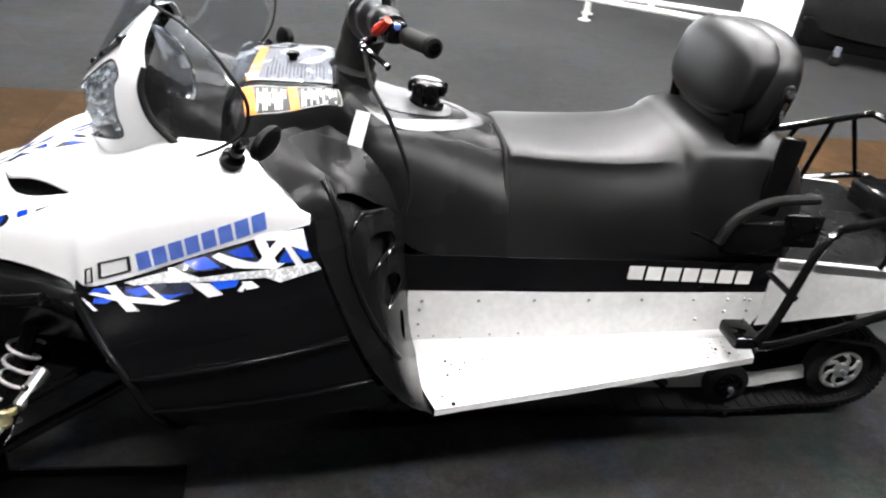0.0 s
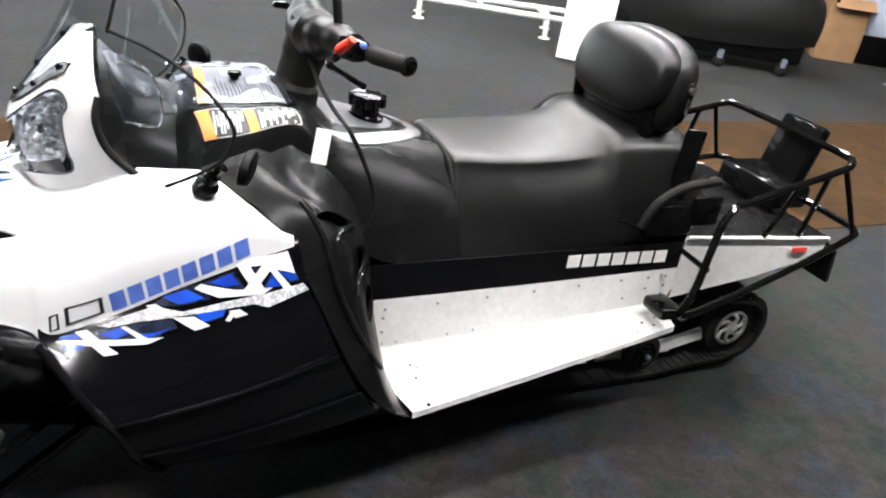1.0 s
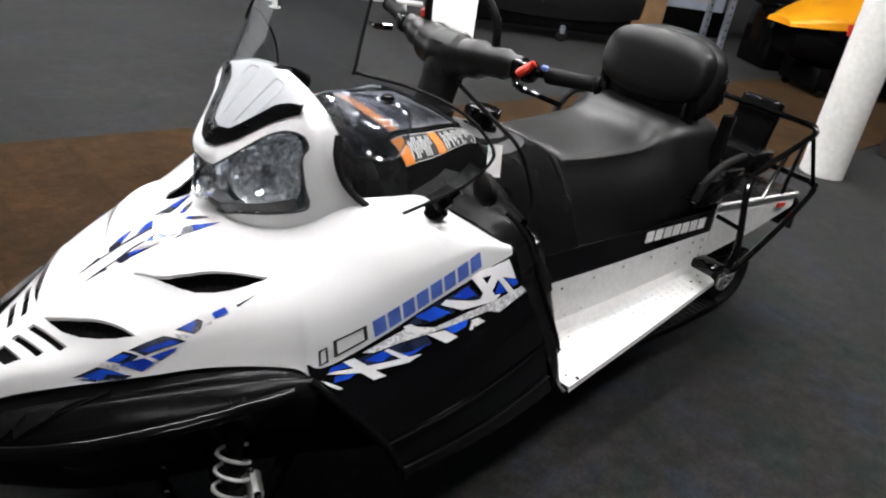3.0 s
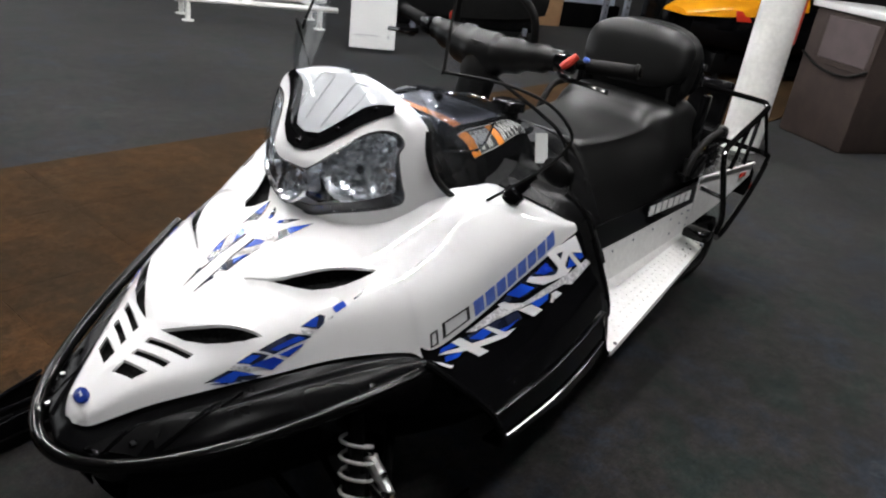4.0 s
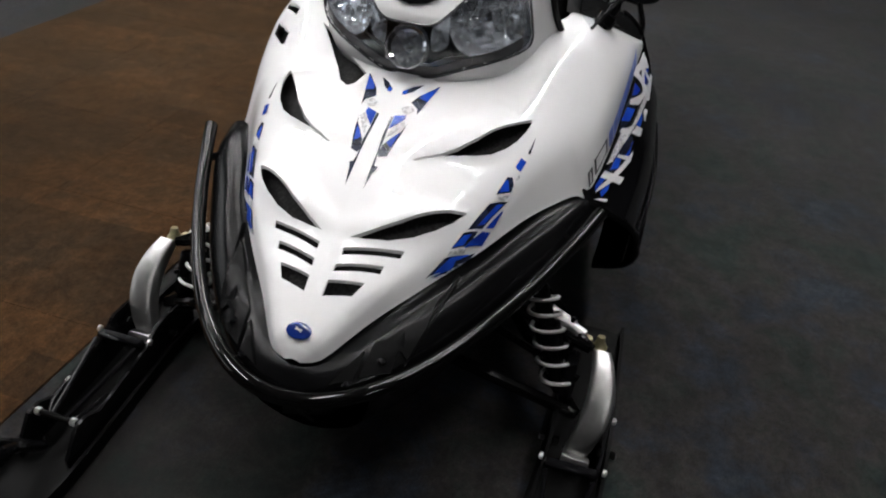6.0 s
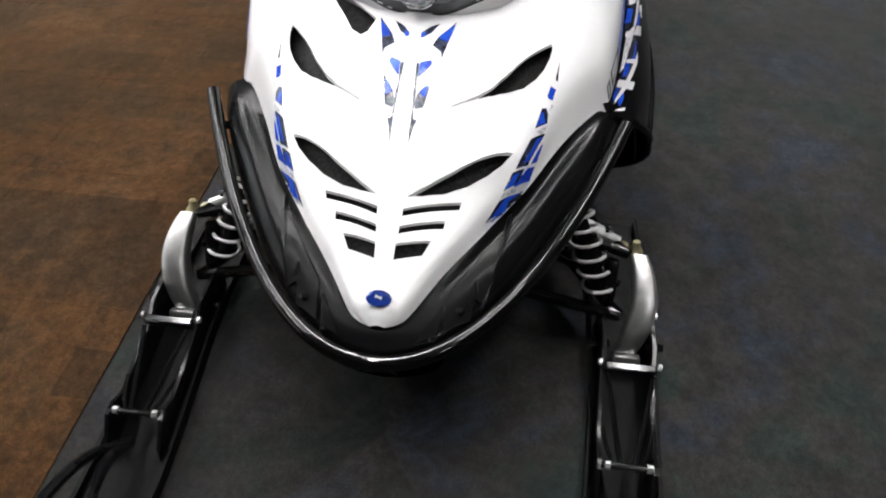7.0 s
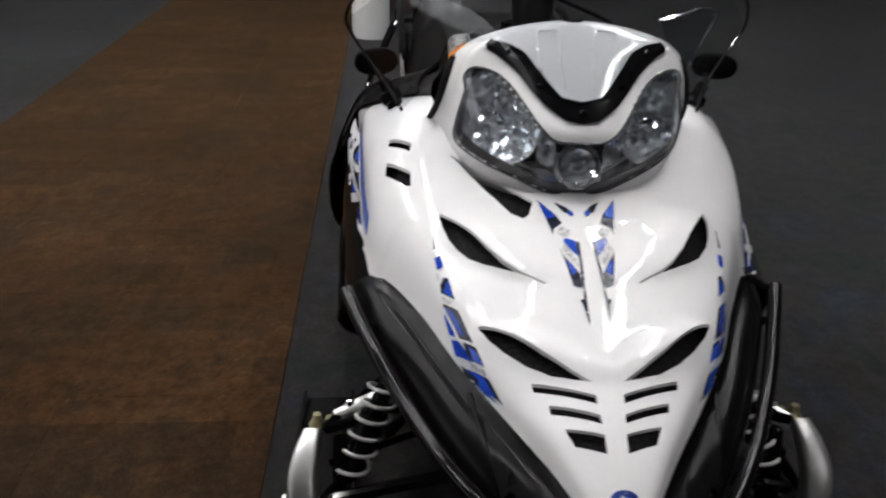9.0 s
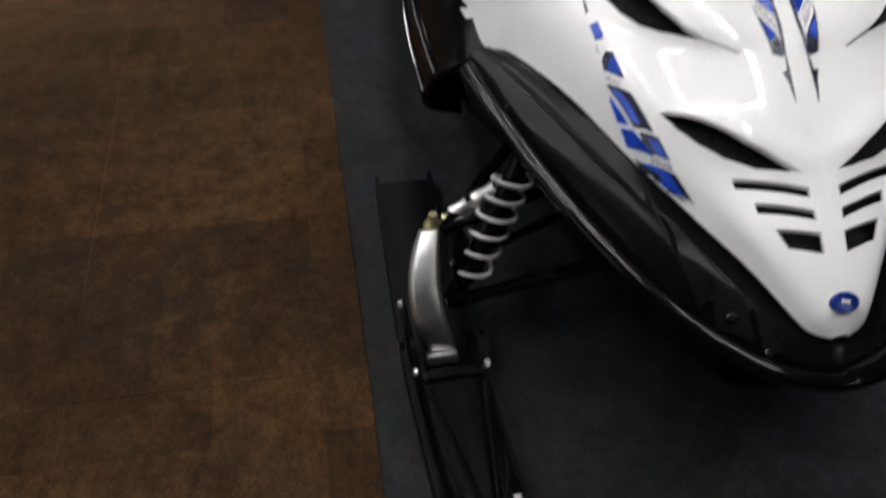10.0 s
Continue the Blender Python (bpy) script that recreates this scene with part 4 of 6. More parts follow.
# seat
SEAT = [
    (1.425, (0, 0.730), (0.09, 0.728), (0.132, 0.716), (0.150, 0.690), (0.205, 0.610), (0.255, 0.515)),
    (1.445, (0, 0.738), (0.10, 0.736), (0.144, 0.727), (0.160, 0.700), (0.212, 0.615), (0.262, 0.510)),
    (1.55, (0, 0.737), (0.112, 0.735), (0.158, 0.727), (0.173, 0.700), (0.224, 0.617), (0.266, 0.505)),
    (1.68, (0, 0.742), (0.118, 0.740), (0.168, 0.731), (0.184, 0.704), (0.238, 0.622), (0.270, 0.500)),
    (1.78, (0, 0.758), (0.112, 0.755), (0.168, 0.742), (0.188, 0.714), (0.243, 0.632), (0.272, 0.498)),
    (1.835, (0, 0.784), (0.108, 0.780), (0.160, 0.762), (0.195, 0.724), (0.247, 0.640), (0.274, 0.496)),
    (1.865, (0, 0.802), (0.120, 0.797), (0.180, 0.776), (0.214, 0.734), (0.250, 0.648), (0.274, 0.495)),
    (1.91, (0, 0.810), (0.132, 0.806), (0.192, 0.786), (0.224, 0.742), (0.253, 0.652), (0.274, 0.494)),
    (2.03, (0, 0.812), (0.136, 0.808), (0.196, 0.788), (0.228, 0.745), (0.256, 0.656), (0.274, 0.492)),
    (2.11, (0, 0.802), (0.132, 0.798), (0.190, 0.776), (0.220, 0.735), (0.250, 0.650), (0.270, 0.492)),
    (2.165, (0, 0.755), (0.10, 0.752), (0.158, 0.736), (0.182, 0.705), (0.220, 0.642), (0.240, 0.492)),
]
seat = part("seat", tidy(grid_mesh(mirrored(smooth_grid(half_rows(SEAT), 5, 5)), cap=True)), M_vinyl, sled, "black vinyl two-up seat")
part("seam_piping", tube([(1.424, y, z) for y, z in ((-0.258, 0.515), (-0.208, 0.617), (-0.142, 0.703), (-0.09, 0.731), (0, 0.735), (0.09, 0.731), (0.142, 0.703), (0.208, 0.617), (0.258, 0.515))], 0.006, 8, 4), M_rubber, seat)

# backrest
def pillow(cx, cz, hw, hh, d, lean, power=3.2, nu=20, nv=16):
    """A padded block, rounded, that leans back."""
    rows = []
    for i in range(nu + 1):
        a = -math.pi / 2 + math.pi * i / nu
        row = []
        for j in range(nv * 2):
            b = 2 * math.pi * j / (nv * 2)
            sg = lambda v, p: math.copysign(abs(v) ** p, v)
            y = hw * sg(math.cos(a), 2 / power) * sg(math.cos(b), 2 / power)
            z = hh * sg(math.cos(a), 2 / power) * sg(math.sin(b), 2 / power)
            x = d * sg(math.sin(a), 0.55)
            row.append((cx + x + lean * z, y, cz + z))
        rows.append(row)
    return tidy(grid_mesh(rows, wrap=True))


backrest = part("backrest", pillow(1.972, 0.936, 0.198, 0.106, 0.058, 0.20, 2.7), M_vinyl, sled, "padded black vinyl backrest on a bracket")
part("rear_cover", pillow(2.020, 0.902, 0.212, 0.142, 0.066, 0.18, 2.6), M_vinyl, backrest)
part("side_plate", pillow(2.028, 0.893, 0.222, 0.090, 0.030, 0.16, 3.4), M_black, backrest)
part("bolt", lathe([(0, 0.011), (0.008, 0.011), (0.011, 0.007)], (2.034, -0.216, 0.932), (2.034, -0.30, 0.935), 10), M_chrome, backrest)
part("latch", tube([(2.030, -0.223, 0.912), (2.022, -0.228, 0.892), (2.026, -0.229, 0.870)], 0.004, 6, 3), M_chrome, backrest)
for s in (1, -1):
    part("post", sided(tube([(1.955, 0.165, 0.87), (1.965, 0.165, 0.74)], 0.022, 8, 2), s), M_tube, backrest)
    part("upright", sided(block((0.06, 0.022, 0.30), (2.055, 0.246, 0.69), 0.008, 2, pose(0, 0, 0, 0, 4, 0)), s), M_black, backrest)
    grab = [(1.875, 0.298, 0.600), (1.884, 0.300, 0.655), (1.912, 0.303, 0.705), (1.966, 0.305, 0.750), (2.06, 0.300, 0.761)] if s > 0 else [(1.925, 0.298, 0.590), (1.945, 0.300, 0.645), (1.988, 0.303, 0.685), (2.04, 0.305, 0.707), (2.14, 0.300, 0.714)]
    part("grab_handle", sided(tube(grab, 0.0125, 10, 4), s), M_rubber, sled, "black passenger grab handle")
    part("grab_bracket", sided(block((0.16, 0.03, 0.09), (2.02, 0.285, 0.60), 0.012), s), M_black, sled)

    mount = part("handle_mount", sided(block((0.10, 0.016, 0.085), (2.13, 0.292, 0.625), 0.006), s), M_black, sled, "black bracket under the seat")
    for dx, dz in ((-0.03, 0.02), (0.03, 0.02), (0.0, -0.02)):
        part("mount_bolt", sided(lathe([(0, 0.007), (0.005, 0.007), (0.007, 0.004)], (2.13 + dx, 0.300, 0.625 + dz), (2.13 + dx, 0.35, 0.625 + dz), 6), s), M_blackgloss, mount)
    part("seat_latch", sided(tube([(1.855, 0.291, 0.612), (1.89, 0.297, 0.600), (1.928, 0.296, 0.585)], 0.005, 6, 3), s), M_tube, sled, "small black seat latch rod")

# tunnel
for s in (1, -1):
    band = [[(1.185, 0.288, 0.527), (1.5, 0.288, 0.527), (1.85, 0.288, 0.53), (2.14, 0.288, 0.532)], [(1.19, 0.290, 0.432), (1.5, 0.290, 0.436), (1.85, 0.290, 0.443), (2.14, 0.290, 0.450)]]
    bm = sided(tidy(grid_mesh([[Vector(p) for p in r] for r in band])), s)
    t2 = tree_of(bm)
    tun = part("tunnel_side", shell(bm, 0.004), M_blackgloss, sled, "black tunnel side with white lettering bars")
    xs = np.linspace(1.722, 2.050, 8)
    polys = []
    for i in range(7):
        a, b = xs[i] + 0.003, xs[i + 1] - 0.005
        za, zb = 0.515 - (a - 1.722) * 0.02, 0.477 - (a - 1.722) * 0.02
        polys.append([(a, zb + 0.002), (b, zb + 0.002), (b, za), (a, za)])
    for poly in polys:
        part("lettering_bar", film_on(t2, [poly], "y+" if s > 0 else "y-", 0.0025, 0.2), M_paper, tun)
    wall = [[(1.19, 0.291, 0.433), (1.6, 0.291, 0.438), (2.13, 0.291, 0.450)], [(1.195, 0.300, 0.300), (1.6, 0.300, 0.315), (2.08, 0.297, 0.345)], [(1.20, 0.325, 0.272), (1.6, 0.318, 0.290), (2.08, 0.305, 0.328)],
            [(1.262, 0.476, 0.238), (1.6, 0.436, 0.268), (2.068, 0.378, 0.313)], [(1.262, 0.478, 0.222), (1.6, 0.438, 0.252), (2.068, 0.380, 0.297)]]
    bm = sided(tidy(grid_mesh(wall)), s)
    t3 = tree_of(bm)
    board = part("running_board", shell(bm, 0.004), M_alu, sled, "white painted aluminium running board", 20)
    for x, z in [(1.235 + 0.135 * k, 0.409 + 0.004 * k) for k in range(7)] + [(1.232, 0.385), (1.233, 0.345), (1.236, 0.311), (2.06, 0.43), (2.06, 0.40), (2.06, 0.372), (2.0, 0.43), (2.0, 0.395), (1.93, 0.37), (1.272, 0.312), (1.337, 0.308), (1.409, 0.318), (1.48, 0.322)]:
        part("rivet", sided(lathe([(0, 0.0045), (0.002, 0.004), (0.003, 0.002)], (x, 0.297, z), (x, 0.32, z), 6), s), M_galv, board)
    for x, y, r in ((1.298, 0.346, 0.004), (1.312, 0.356, 0.003), (1.300, 0.386, 0.004), (1.281, 0.443, 0.003), (1.305, 0.464, 0.006), (1.345, 0.352, 0.003), (1.33, 0.372, 0.003), (1.39, 0.345, 0.003), (1.98, 0.345, 0.004), (2.01, 0.36, 0.004), (2.03, 0.335, 0.004), (1.95, 0.37, 0.003), (2.035, 0.365, 0.003)):
        part("drain_hole", film_on(t3, [[(x + r * math.cos(k), (y + r * math.sin(k)) * s) for k in np.linspace(0, 5.5, 8)]], "z", 0.001), M_dark, board)
    for i in range(26):
        for j in range(4):
            x = 1.26 + i * 0.031
            u = 0.2 + j * 0.19
            y0, y1 = 0.325 - (x - 1.2) * 0.023, 0.476 - (x - 1.262) * 0.1216
            z0, z1 = 0.272 + (x - 1.2) * 0.0636, 0.238 + (x - 1.262) * 0.093
            y, z = y0 + (y1 - y0) * u, z0 + (z1 - z0) * u
            part("grip_dimple", sided(lathe([(0, 0.0045), (0.0012, 0.0035), (0.0015, 0.0015)], (x, y, z), (x, y + 0.02, z + 0.1), 6), s), M_alu, board)
    tail = [[(2.10, 0.292, 0.545), (2.4, 0.292, 0.527), (2.655, 0.292, 0.508)], [(2.10, 0.294, 0.450), (2.4, 0.294, 0.456), (2.655, 0.294, 0.462)], [(2.10, 0.294, 0.352), (2.4, 0.294, 0.395), (2.655, 0.294, 0.455)]]
    tail_side = part("tail_panel", sided(shell(tidy(grid_mesh(tail)), 0.005), s), M_alu, sled, "white painted tail panel", 20)
    part("tail_edge", sided(tube([(2.10, 0.296, 0.546), (2.655, 0.296, 0.509)], 0.006, 8, 1), s), M_alu, tail_side)
    part("side_reflector", sided(block((0.06, 0.006, 0.018), (2.545, 0.299, 0.478), 0.002, 1, pose(0, 0, 0, 0, 4, 0)), s), M_red, tail_side, "red side reflector")
part("tunnel_top", block((1.45, 0.572, 0.01), (1.93, 0, 0.495), 0, turn=pose(0, 0, 0, 0, 1.5, 0)), M_black, sled)
part("tail_deck", tidy(shell(grid_mesh([[(2.12, y, 0.552 - abs(y) * 0.02), (2.40, y, 0.535), (2.66, y, 0.512)] for y in np.linspace(-0.288, 0.288, 9)]), 0.008)), M_char, sled, "black textured tail deck")

# rear flap and tail light housing
part("snow_flap", tidy(shell(grid_mesh([[(2.66, y, 0.50), (2.735, y, 0.45), (2.75, y, 0.34)] for y in np.linspace(-0.285, 0.285, 5)]), 0.012)), M_rubber, sled, "black rubber snow flap")
part("tail_light_housing", merge(block((0.05, 0.17, 0.20), (2.70, -0.02, 0.69), 0.015, 2, pose(0, 0, 0, 0, 14, 0)), block((0.16, 0.26, 0.08), (2.62, -0.02, 0.575), 0.02, 2)), M_black, sled, "black tail light housing")

# cargo rack
for s in (1, -1):
    rail = [(2.02, 0.425, 0.395), (2.06, 0.415, 0.46), (2.15, 0.345, 0.585), (2.21, 0.315, 0.635), (2.27, 0.305, 0.650), (2.60, 0.290, 0.730), (2.65, 0.275, 0.748), (2.665, 0.235, 0.755), (2.667, 0.0, 0.757)]
    part("rack_rail", sided(tube(rail, 0.011, 10, 4), s), M_tube, sled, "black tubular cargo rack rail")
    low = [(2.02, 0.430, 0.385), (2.10, 0.425, 0.395), (2.40, 0.385, 0.46), (2.70, 0.330, 0.525), (2.745, 0.300, 0.535), (2.755, 0.25, 0.537), (2.757, 0, 0.538)]
    part("rack_rail", sided(tube(low, 0.011, 10, 4), s), M_tube, sled, "black tubular lower rack rail")
    for a, b in (((2.62, 0.288, 0.735), (2.725, 0.315, 0.530)), ((2.45, 0.298, 0.695), (2.38, 0.296, 0.53)), ((2.56, 0.292, 0.72), (2.52, 0.296, 0.525)), ((2.10, 0.40, 0.50), (2.07, 0.31, 0.52))):
        part("rack_strut", sided(tube([a, b], 0.008, 8, 1), s), M_tube, sled)
    part("strut_bracket", sided(block((0.07, 0.09, 0.035), (2.015, 0.365, 0.375), 0.01), s), M_tube, sled)

# track and rear suspension
def stadium(pts, per=6):
    return smooth_line(pts, per, closed=True)


loop = stadium([(0.95, 0.10), (1.10, 0.028), (1.30, 0.022), (1.75, 0.022), (2.15, 0.022), (2.34, 0.040), (2.47, 0.048), (2.56, 0.085), (2.585, 0.165), (2.55, 0.245), (2.46, 0.275), (2.2, 0.30), (1.7, 0.33), (1.1, 0.30), (0.93, 0.22)])
rows = [[(x, y, z) for y in np.linspace(-0.25, 0.25, 3)] for x, z in loop]
rows.append(rows[0])
track = part("track", shell(tidy(grid_mesh(rows)), 0.012), M_rubber, sled, "black rubber drive track with lugs")
lugs = []
for i in range(0, len(loop)):
    x, z = loop[i]
    x2, z2 = loop[(i + 1) % len(loop)]
    n = max(1, int(math.hypot(x2 - x, z2 - z) / 0.05))
    for k in range(n):
        u = k / n
        a = math.degrees(math.atan2(z2 - z, x2 - x))
        for y in (-0.18, 0, 0.18):
            lugs.append(block((0.012, 0.13, 0.030), (x + (x2 - x) * u, y, z + (z2 - z) * u), 0, 1, pose(0, 0, 0, 0, -a, 0)))
tagged(part("track_lug", merge(*lugs), M_rubber, track), "black rubber lugs round the drive track", kind="stuff")


def wheel(at, r, y0, y1, s, alloy):
    w = part("track_wheel", sided(lathe([(0, r * 0.72), (0.004, r), (y1 - y0 - 0.004, r), (y1 - y0, r * 0.72)], (at[0], y0, at[1]), (at[0], y1, at[1]), 28), s), M_rubber, sled, "black rubber track wheel with a cast alloy hub" if alloy else "black rubber idler wheel")
    part("rim", sided(lathe([(0, r * 0.66), (0.008, r * 0.66), (0.010, r * 0.60), (0.004, r * 0.54), (0.0, r * 0.52)], (at[0], y1 - 0.003, at[1]), (at[0], y1 + 0.05, at[1]), 28), s), M_metal if alloy else M_black, w)
    part("hub", sided(lathe([(0, r * 0.26), (0.010, r * 0.24), (0.014, r * 0.14)], (at[0], y1 - 0.002, at[1]), (at[0], y1 + 0.05, at[1]), 16), s), M_metal if alloy else M_black, w)
    for k in range(6):
        a = k * math.pi / 3
        line = [(at[0] + r * q * math.cos(a + e), y1 + 0.004, at[1] + r * q * math.sin(a + e)) for q, e in ((0.20, 0), (0.40, 0.22), (0.58, 0.62))]
        part("spoke", sided(tube(line, [r * 0.055, r * 0.06, r * 0.085], 6, 3), s), M_metal if alloy else M_black, w)
    part("hub_nut", sided(lathe([(0, 0.008), (0.014, 0.008), (0.016, 0.005)], (at[0], y1 + 0.01, at[1]), (at[0], y1 + 0.05, at[1]), 8), s), M_galv, w)
    return w


for s in (1, -1):
    wheel((2.462, 0.163), 0.095, 0.19, 0.232, s, True)
    wheel((2.132, 0.108), 0.062, 0.20, 0.238, s, False)
    part("slide_rail", sided(tidy(merge(block((1.15, 0.02, 0.05), (1.72, 0.17, 0.075), 0.006, 1), block((0.42, 0.02, 0.045), (2.30, 0.20, 0.115), 0.006, 1, pose(0, 0, 0, 0, -12, 0)))), s), M_alu, sled, "white painted slide rail")
    part("suspension_arm", sided(tube([(1.95, 0.22, 0.10), (1.75, 0.22, 0.26)], 0.014, 8, 1), s), M_tube, sled)

# front suspension and skis
SKI_Y = 0.495


def toed(bm, s):
    """The skis turn in a little ahead of the spindle."""
    for v in bm.verts:
        v.co.y += 0.075 * min(0.0, v.co.x - 0.24)
    return sided(bm, s)


for s in (1, -1):
    rows = []
    for x, z, w in ((0.715, 0.012, 0.062), (0.60, 0.006, 0.066), (0.20, 0.006, 0.070), (-0.15, 0.012, 0.074), (-0.28, 0.040, 0.068), (-0.38, 0.095, 0.056), (-0.44, 0.150, 0.040)):
        rows.append([(x, SKI_Y - w, z + 0.030), (x, SKI_Y - w, z), (x, SKI_Y - 0.3 * w, z), (x, SKI_Y + 0.3 * w, z), (x, SKI_Y + w, z), (x, SKI_Y + w, z + 0.030)])
    sk = part("ski", toed(shell(tidy(grid_mesh(smooth_grid(rows, 4, 1).tolist())), 0.008), s), M_ski, sled, "black plastic ski with a braced channel")
    for d in (-1, 1):
        rail = [(0.34, 0.012, 0.112), (0.20, 0.012, 0.116), (0.15, 0.012, 0.090), (-0.02, 0.014, 0.076), (-0.06, 0.014, 0.098), (-0.09, 0.016, 0.098), (-0.13, 0.018, 0.050)]
        part("ski_rail", toed(shell(tidy(grid_mesh([[(x, SKI_Y + 0.052 * d, z0), (x, SKI_Y + 0.052 * d, z1)] for x, z0, z1 in rail])), 0.007), s), M_black, sk)
        part("ski_brace", toed(tube([(0.13, SKI_Y + 0.046 * d, 0.104), (0.02, SKI_Y + 0.028 * d, 0.090), (-0.068, SKI_Y + 0.014 * d, 0.082)], 0.0055, 8, 3), s), M_blackgloss, sk)
        part("ski_brace", toed(tube([(0.02, SKI_Y + 0.050 * d, 0.078), (-0.04, SKI_Y + 0.036 * d, 0.080), (-0.072, SKI_Y + 0.018 * d, 0.076)], 0.004, 8, 3), s), M_black, sk)
        part("pin_nut", toed(lathe([(0, 0.008), (0.009, 0.008), (0.012, 0.005)], (-0.073, SKI_Y + 0.034 * d, 0.090), (-0.073, SKI_Y + 0.1 * d, 0.090), 6), s), M_metal, sk, "steel nut")
        part("ski_loop", toed(tube([(-0.40, SKI_Y + 0.045 * d, 0.15), (-0.34, SKI_Y + 0.04 * d, 0.20), (-0.22, SKI_Y + 0.02 * d, 0.16), (-0.12, SKI_Y, 0.06)], 0.010, 8, 4), s), M_black, sk)
        for x, z in ((0.165, 0.100), (0.315, 0.095)):
            part("saddle_bolt", toed(lathe([(0, 0.007), (0.006, 0.007), (0.008, 0.004)], (x, SKI_Y + 0.058 * d, z), (x, SKI_Y + 0.1 * d, z), 8), s), M_metal, sk)
    part("cross_pin", toed(tube([(-0.073, SKI_Y - 0.052, 0.090), (-0.073, SKI_Y + 0.052, 0.090)], 0.006, 8, 1), s), M_black, sk)
    part("cross_bar", toed(block((0.022, 0.104, 0.014), (0.150, SKI_Y, 0.104), 0.004, 1), s), M_blackgloss, sk)
    # spindle
    rows = []
    for x, dy, z, hw, hd in ((0.240, -0.004, 0.052, 0.024, 0.018), (0.248, 0.004, 0.075, 0.027, 0.022), (0.268, 0.016, 0.115, 0.029, 0.026), (0.300, 0.021, 0.160, 0.028, 0.026), (0.338, 0.014, 0.200, 0.024, 0.022), (0.368, 0.003, 0.226, 0.018, 0.016)):
        rows.append([(x + hd * math.copysign(abs(math.cos(a)) ** 0.55, math.cos(a)) * 0.75, SKI_Y + dy + hw * math.copysign(abs(math.sin(a)) ** 0.55, math.sin(a)), z - hd * math.copysign(abs(math.cos(a)) ** 0.55, math.cos(a)) * 0.6) for a in np.linspace(0, 2 * math.pi, 16, endpoint=False)])
    sp = part("spindle", sided(tidy(grid_mesh(smooth_line(np.array(rows).reshape(len(rows), -1), 4).reshape(-1, 16, 3), wrap=True, cap=True)), s), M_metal, sled, "cast aluminium ski spindle", 50)
    part("spindle_foot", sided(block((0.022, 0.056, 0.020), (0.222, SKI_Y, 0.050), 0.004, 2, pose(0, 0, 0, 0, 20, 0)), s), M_metal, sp)
    for d in (-0.068, -0.040, 0.040, 0.064):
        part("pivot_nut", sided(lathe([(0, 0.010), (0.010, 0.010), (0.013, 0.006)], (0.240, SKI_Y + d, 0.072), (0.240, SKI_Y + d * 2, 0.072), 6), s), M_chrome, sp)
    part("ball_joint", sided(lathe([(0, 0.014), (0.010, 0.017), (0.018, 0.012), (0.024, 0.009), (0.034, 0.008)], (0.376, SKI_Y - 0.004, 0.218), (0.385, SKI_Y - 0.006, 0.30), 10), s), M_brass, sp, "weathered brass ball joint")
    part("joint_nut", sided(lathe([(0, 0.011), (0.012, 0.011), (0.014, 0.007)], (0.384, SKI_Y - 0.030, 0.226), (0.386, SKI_Y - 0.034, 0.30), 6), s), M_brass, sp)
    link = part("upper_link", sided(tube([(0.392, SKI_Y - 0.040, 0.234), (0.405, SKI_Y - 0.080, 0.246), (0.418, SKI_Y - 0.125, 0.258)], [0.013, 0.016, 0.018], 10, 4), s), M_metal, sled, "cast aluminium upper suspension link")
    for u in (0.03, 0.09):
        part("link_bolt", sided(lathe([(0, 0.008), (0.007, 0.008), (0.009, 0.005)], (0.395 + 0.2 * u, SKI_Y - 0.04 - u * 0.9, 0.252 + 0.2 * u), (0.39, SKI_Y - 0.04 - u, 0.40), 6), s), M_chrome, link)
    part("knuckle", sided(block((0.045, 0.030, 0.105), (0.345, SKI_Y - 0.050, 0.165), 0.010, 2, pose(0, 0, 0, 0, 24, 0)), s), M_blackgloss, sp)
    # shock and spring
    top, bot = Vector((0.425, 0.300, 0.44)), Vector((0.328, 0.433, 0.125))
    sh = part("shock", sided(lathe([(0, 0.012), (0.02, 0.020), (0.10, 0.020), (0.101, 0.028), (0.15, 0.028), (0.151, 0.018), ((top - bot).length, 0.018)], bot, top, 14), s), M_black, sled, "shock absorber with a white coil spring")
    d = (top - bot).normalized()
    u = d.orthogonal().normalized()
    w = d.cross(u)
    coil = [bot + d * (0.012 + 0.215 * (k / 70) ** 0.9) + 0.033 * (math.cos(k * math.pi / 6) * u + math.sin(k * math.pi / 6) * w) for k in range(71)]
    part("coil_spring", sided(tube([tuple(c) for c in coil], 0.0039, 8, 1), s), M_spring, sh)
    for a, b, r in (((0.36, SKI_Y - 0.02, 0.23), (0.42, 0.22, 0.27), 0.011), ((0.36, SKI_Y - 0.02, 0.23), (0.62, 0.24, 0.27), 0.011), ((0.30, SKI_Y - 0.02, 0.10), (0.30, 0.18, 0.17), 0.013), ((0.30, SKI_Y - 0.02, 0.10), (0.62, 0.22, 0.16), 0.013), ((0.33, SKI_Y - 0.03, 0.17), (0.40, 0.20, 0.22), 0.008)):
        part("control_arm", sided(tube([a, b], r, 8, 1), s), M_tube, sled, "black tubular control arm")

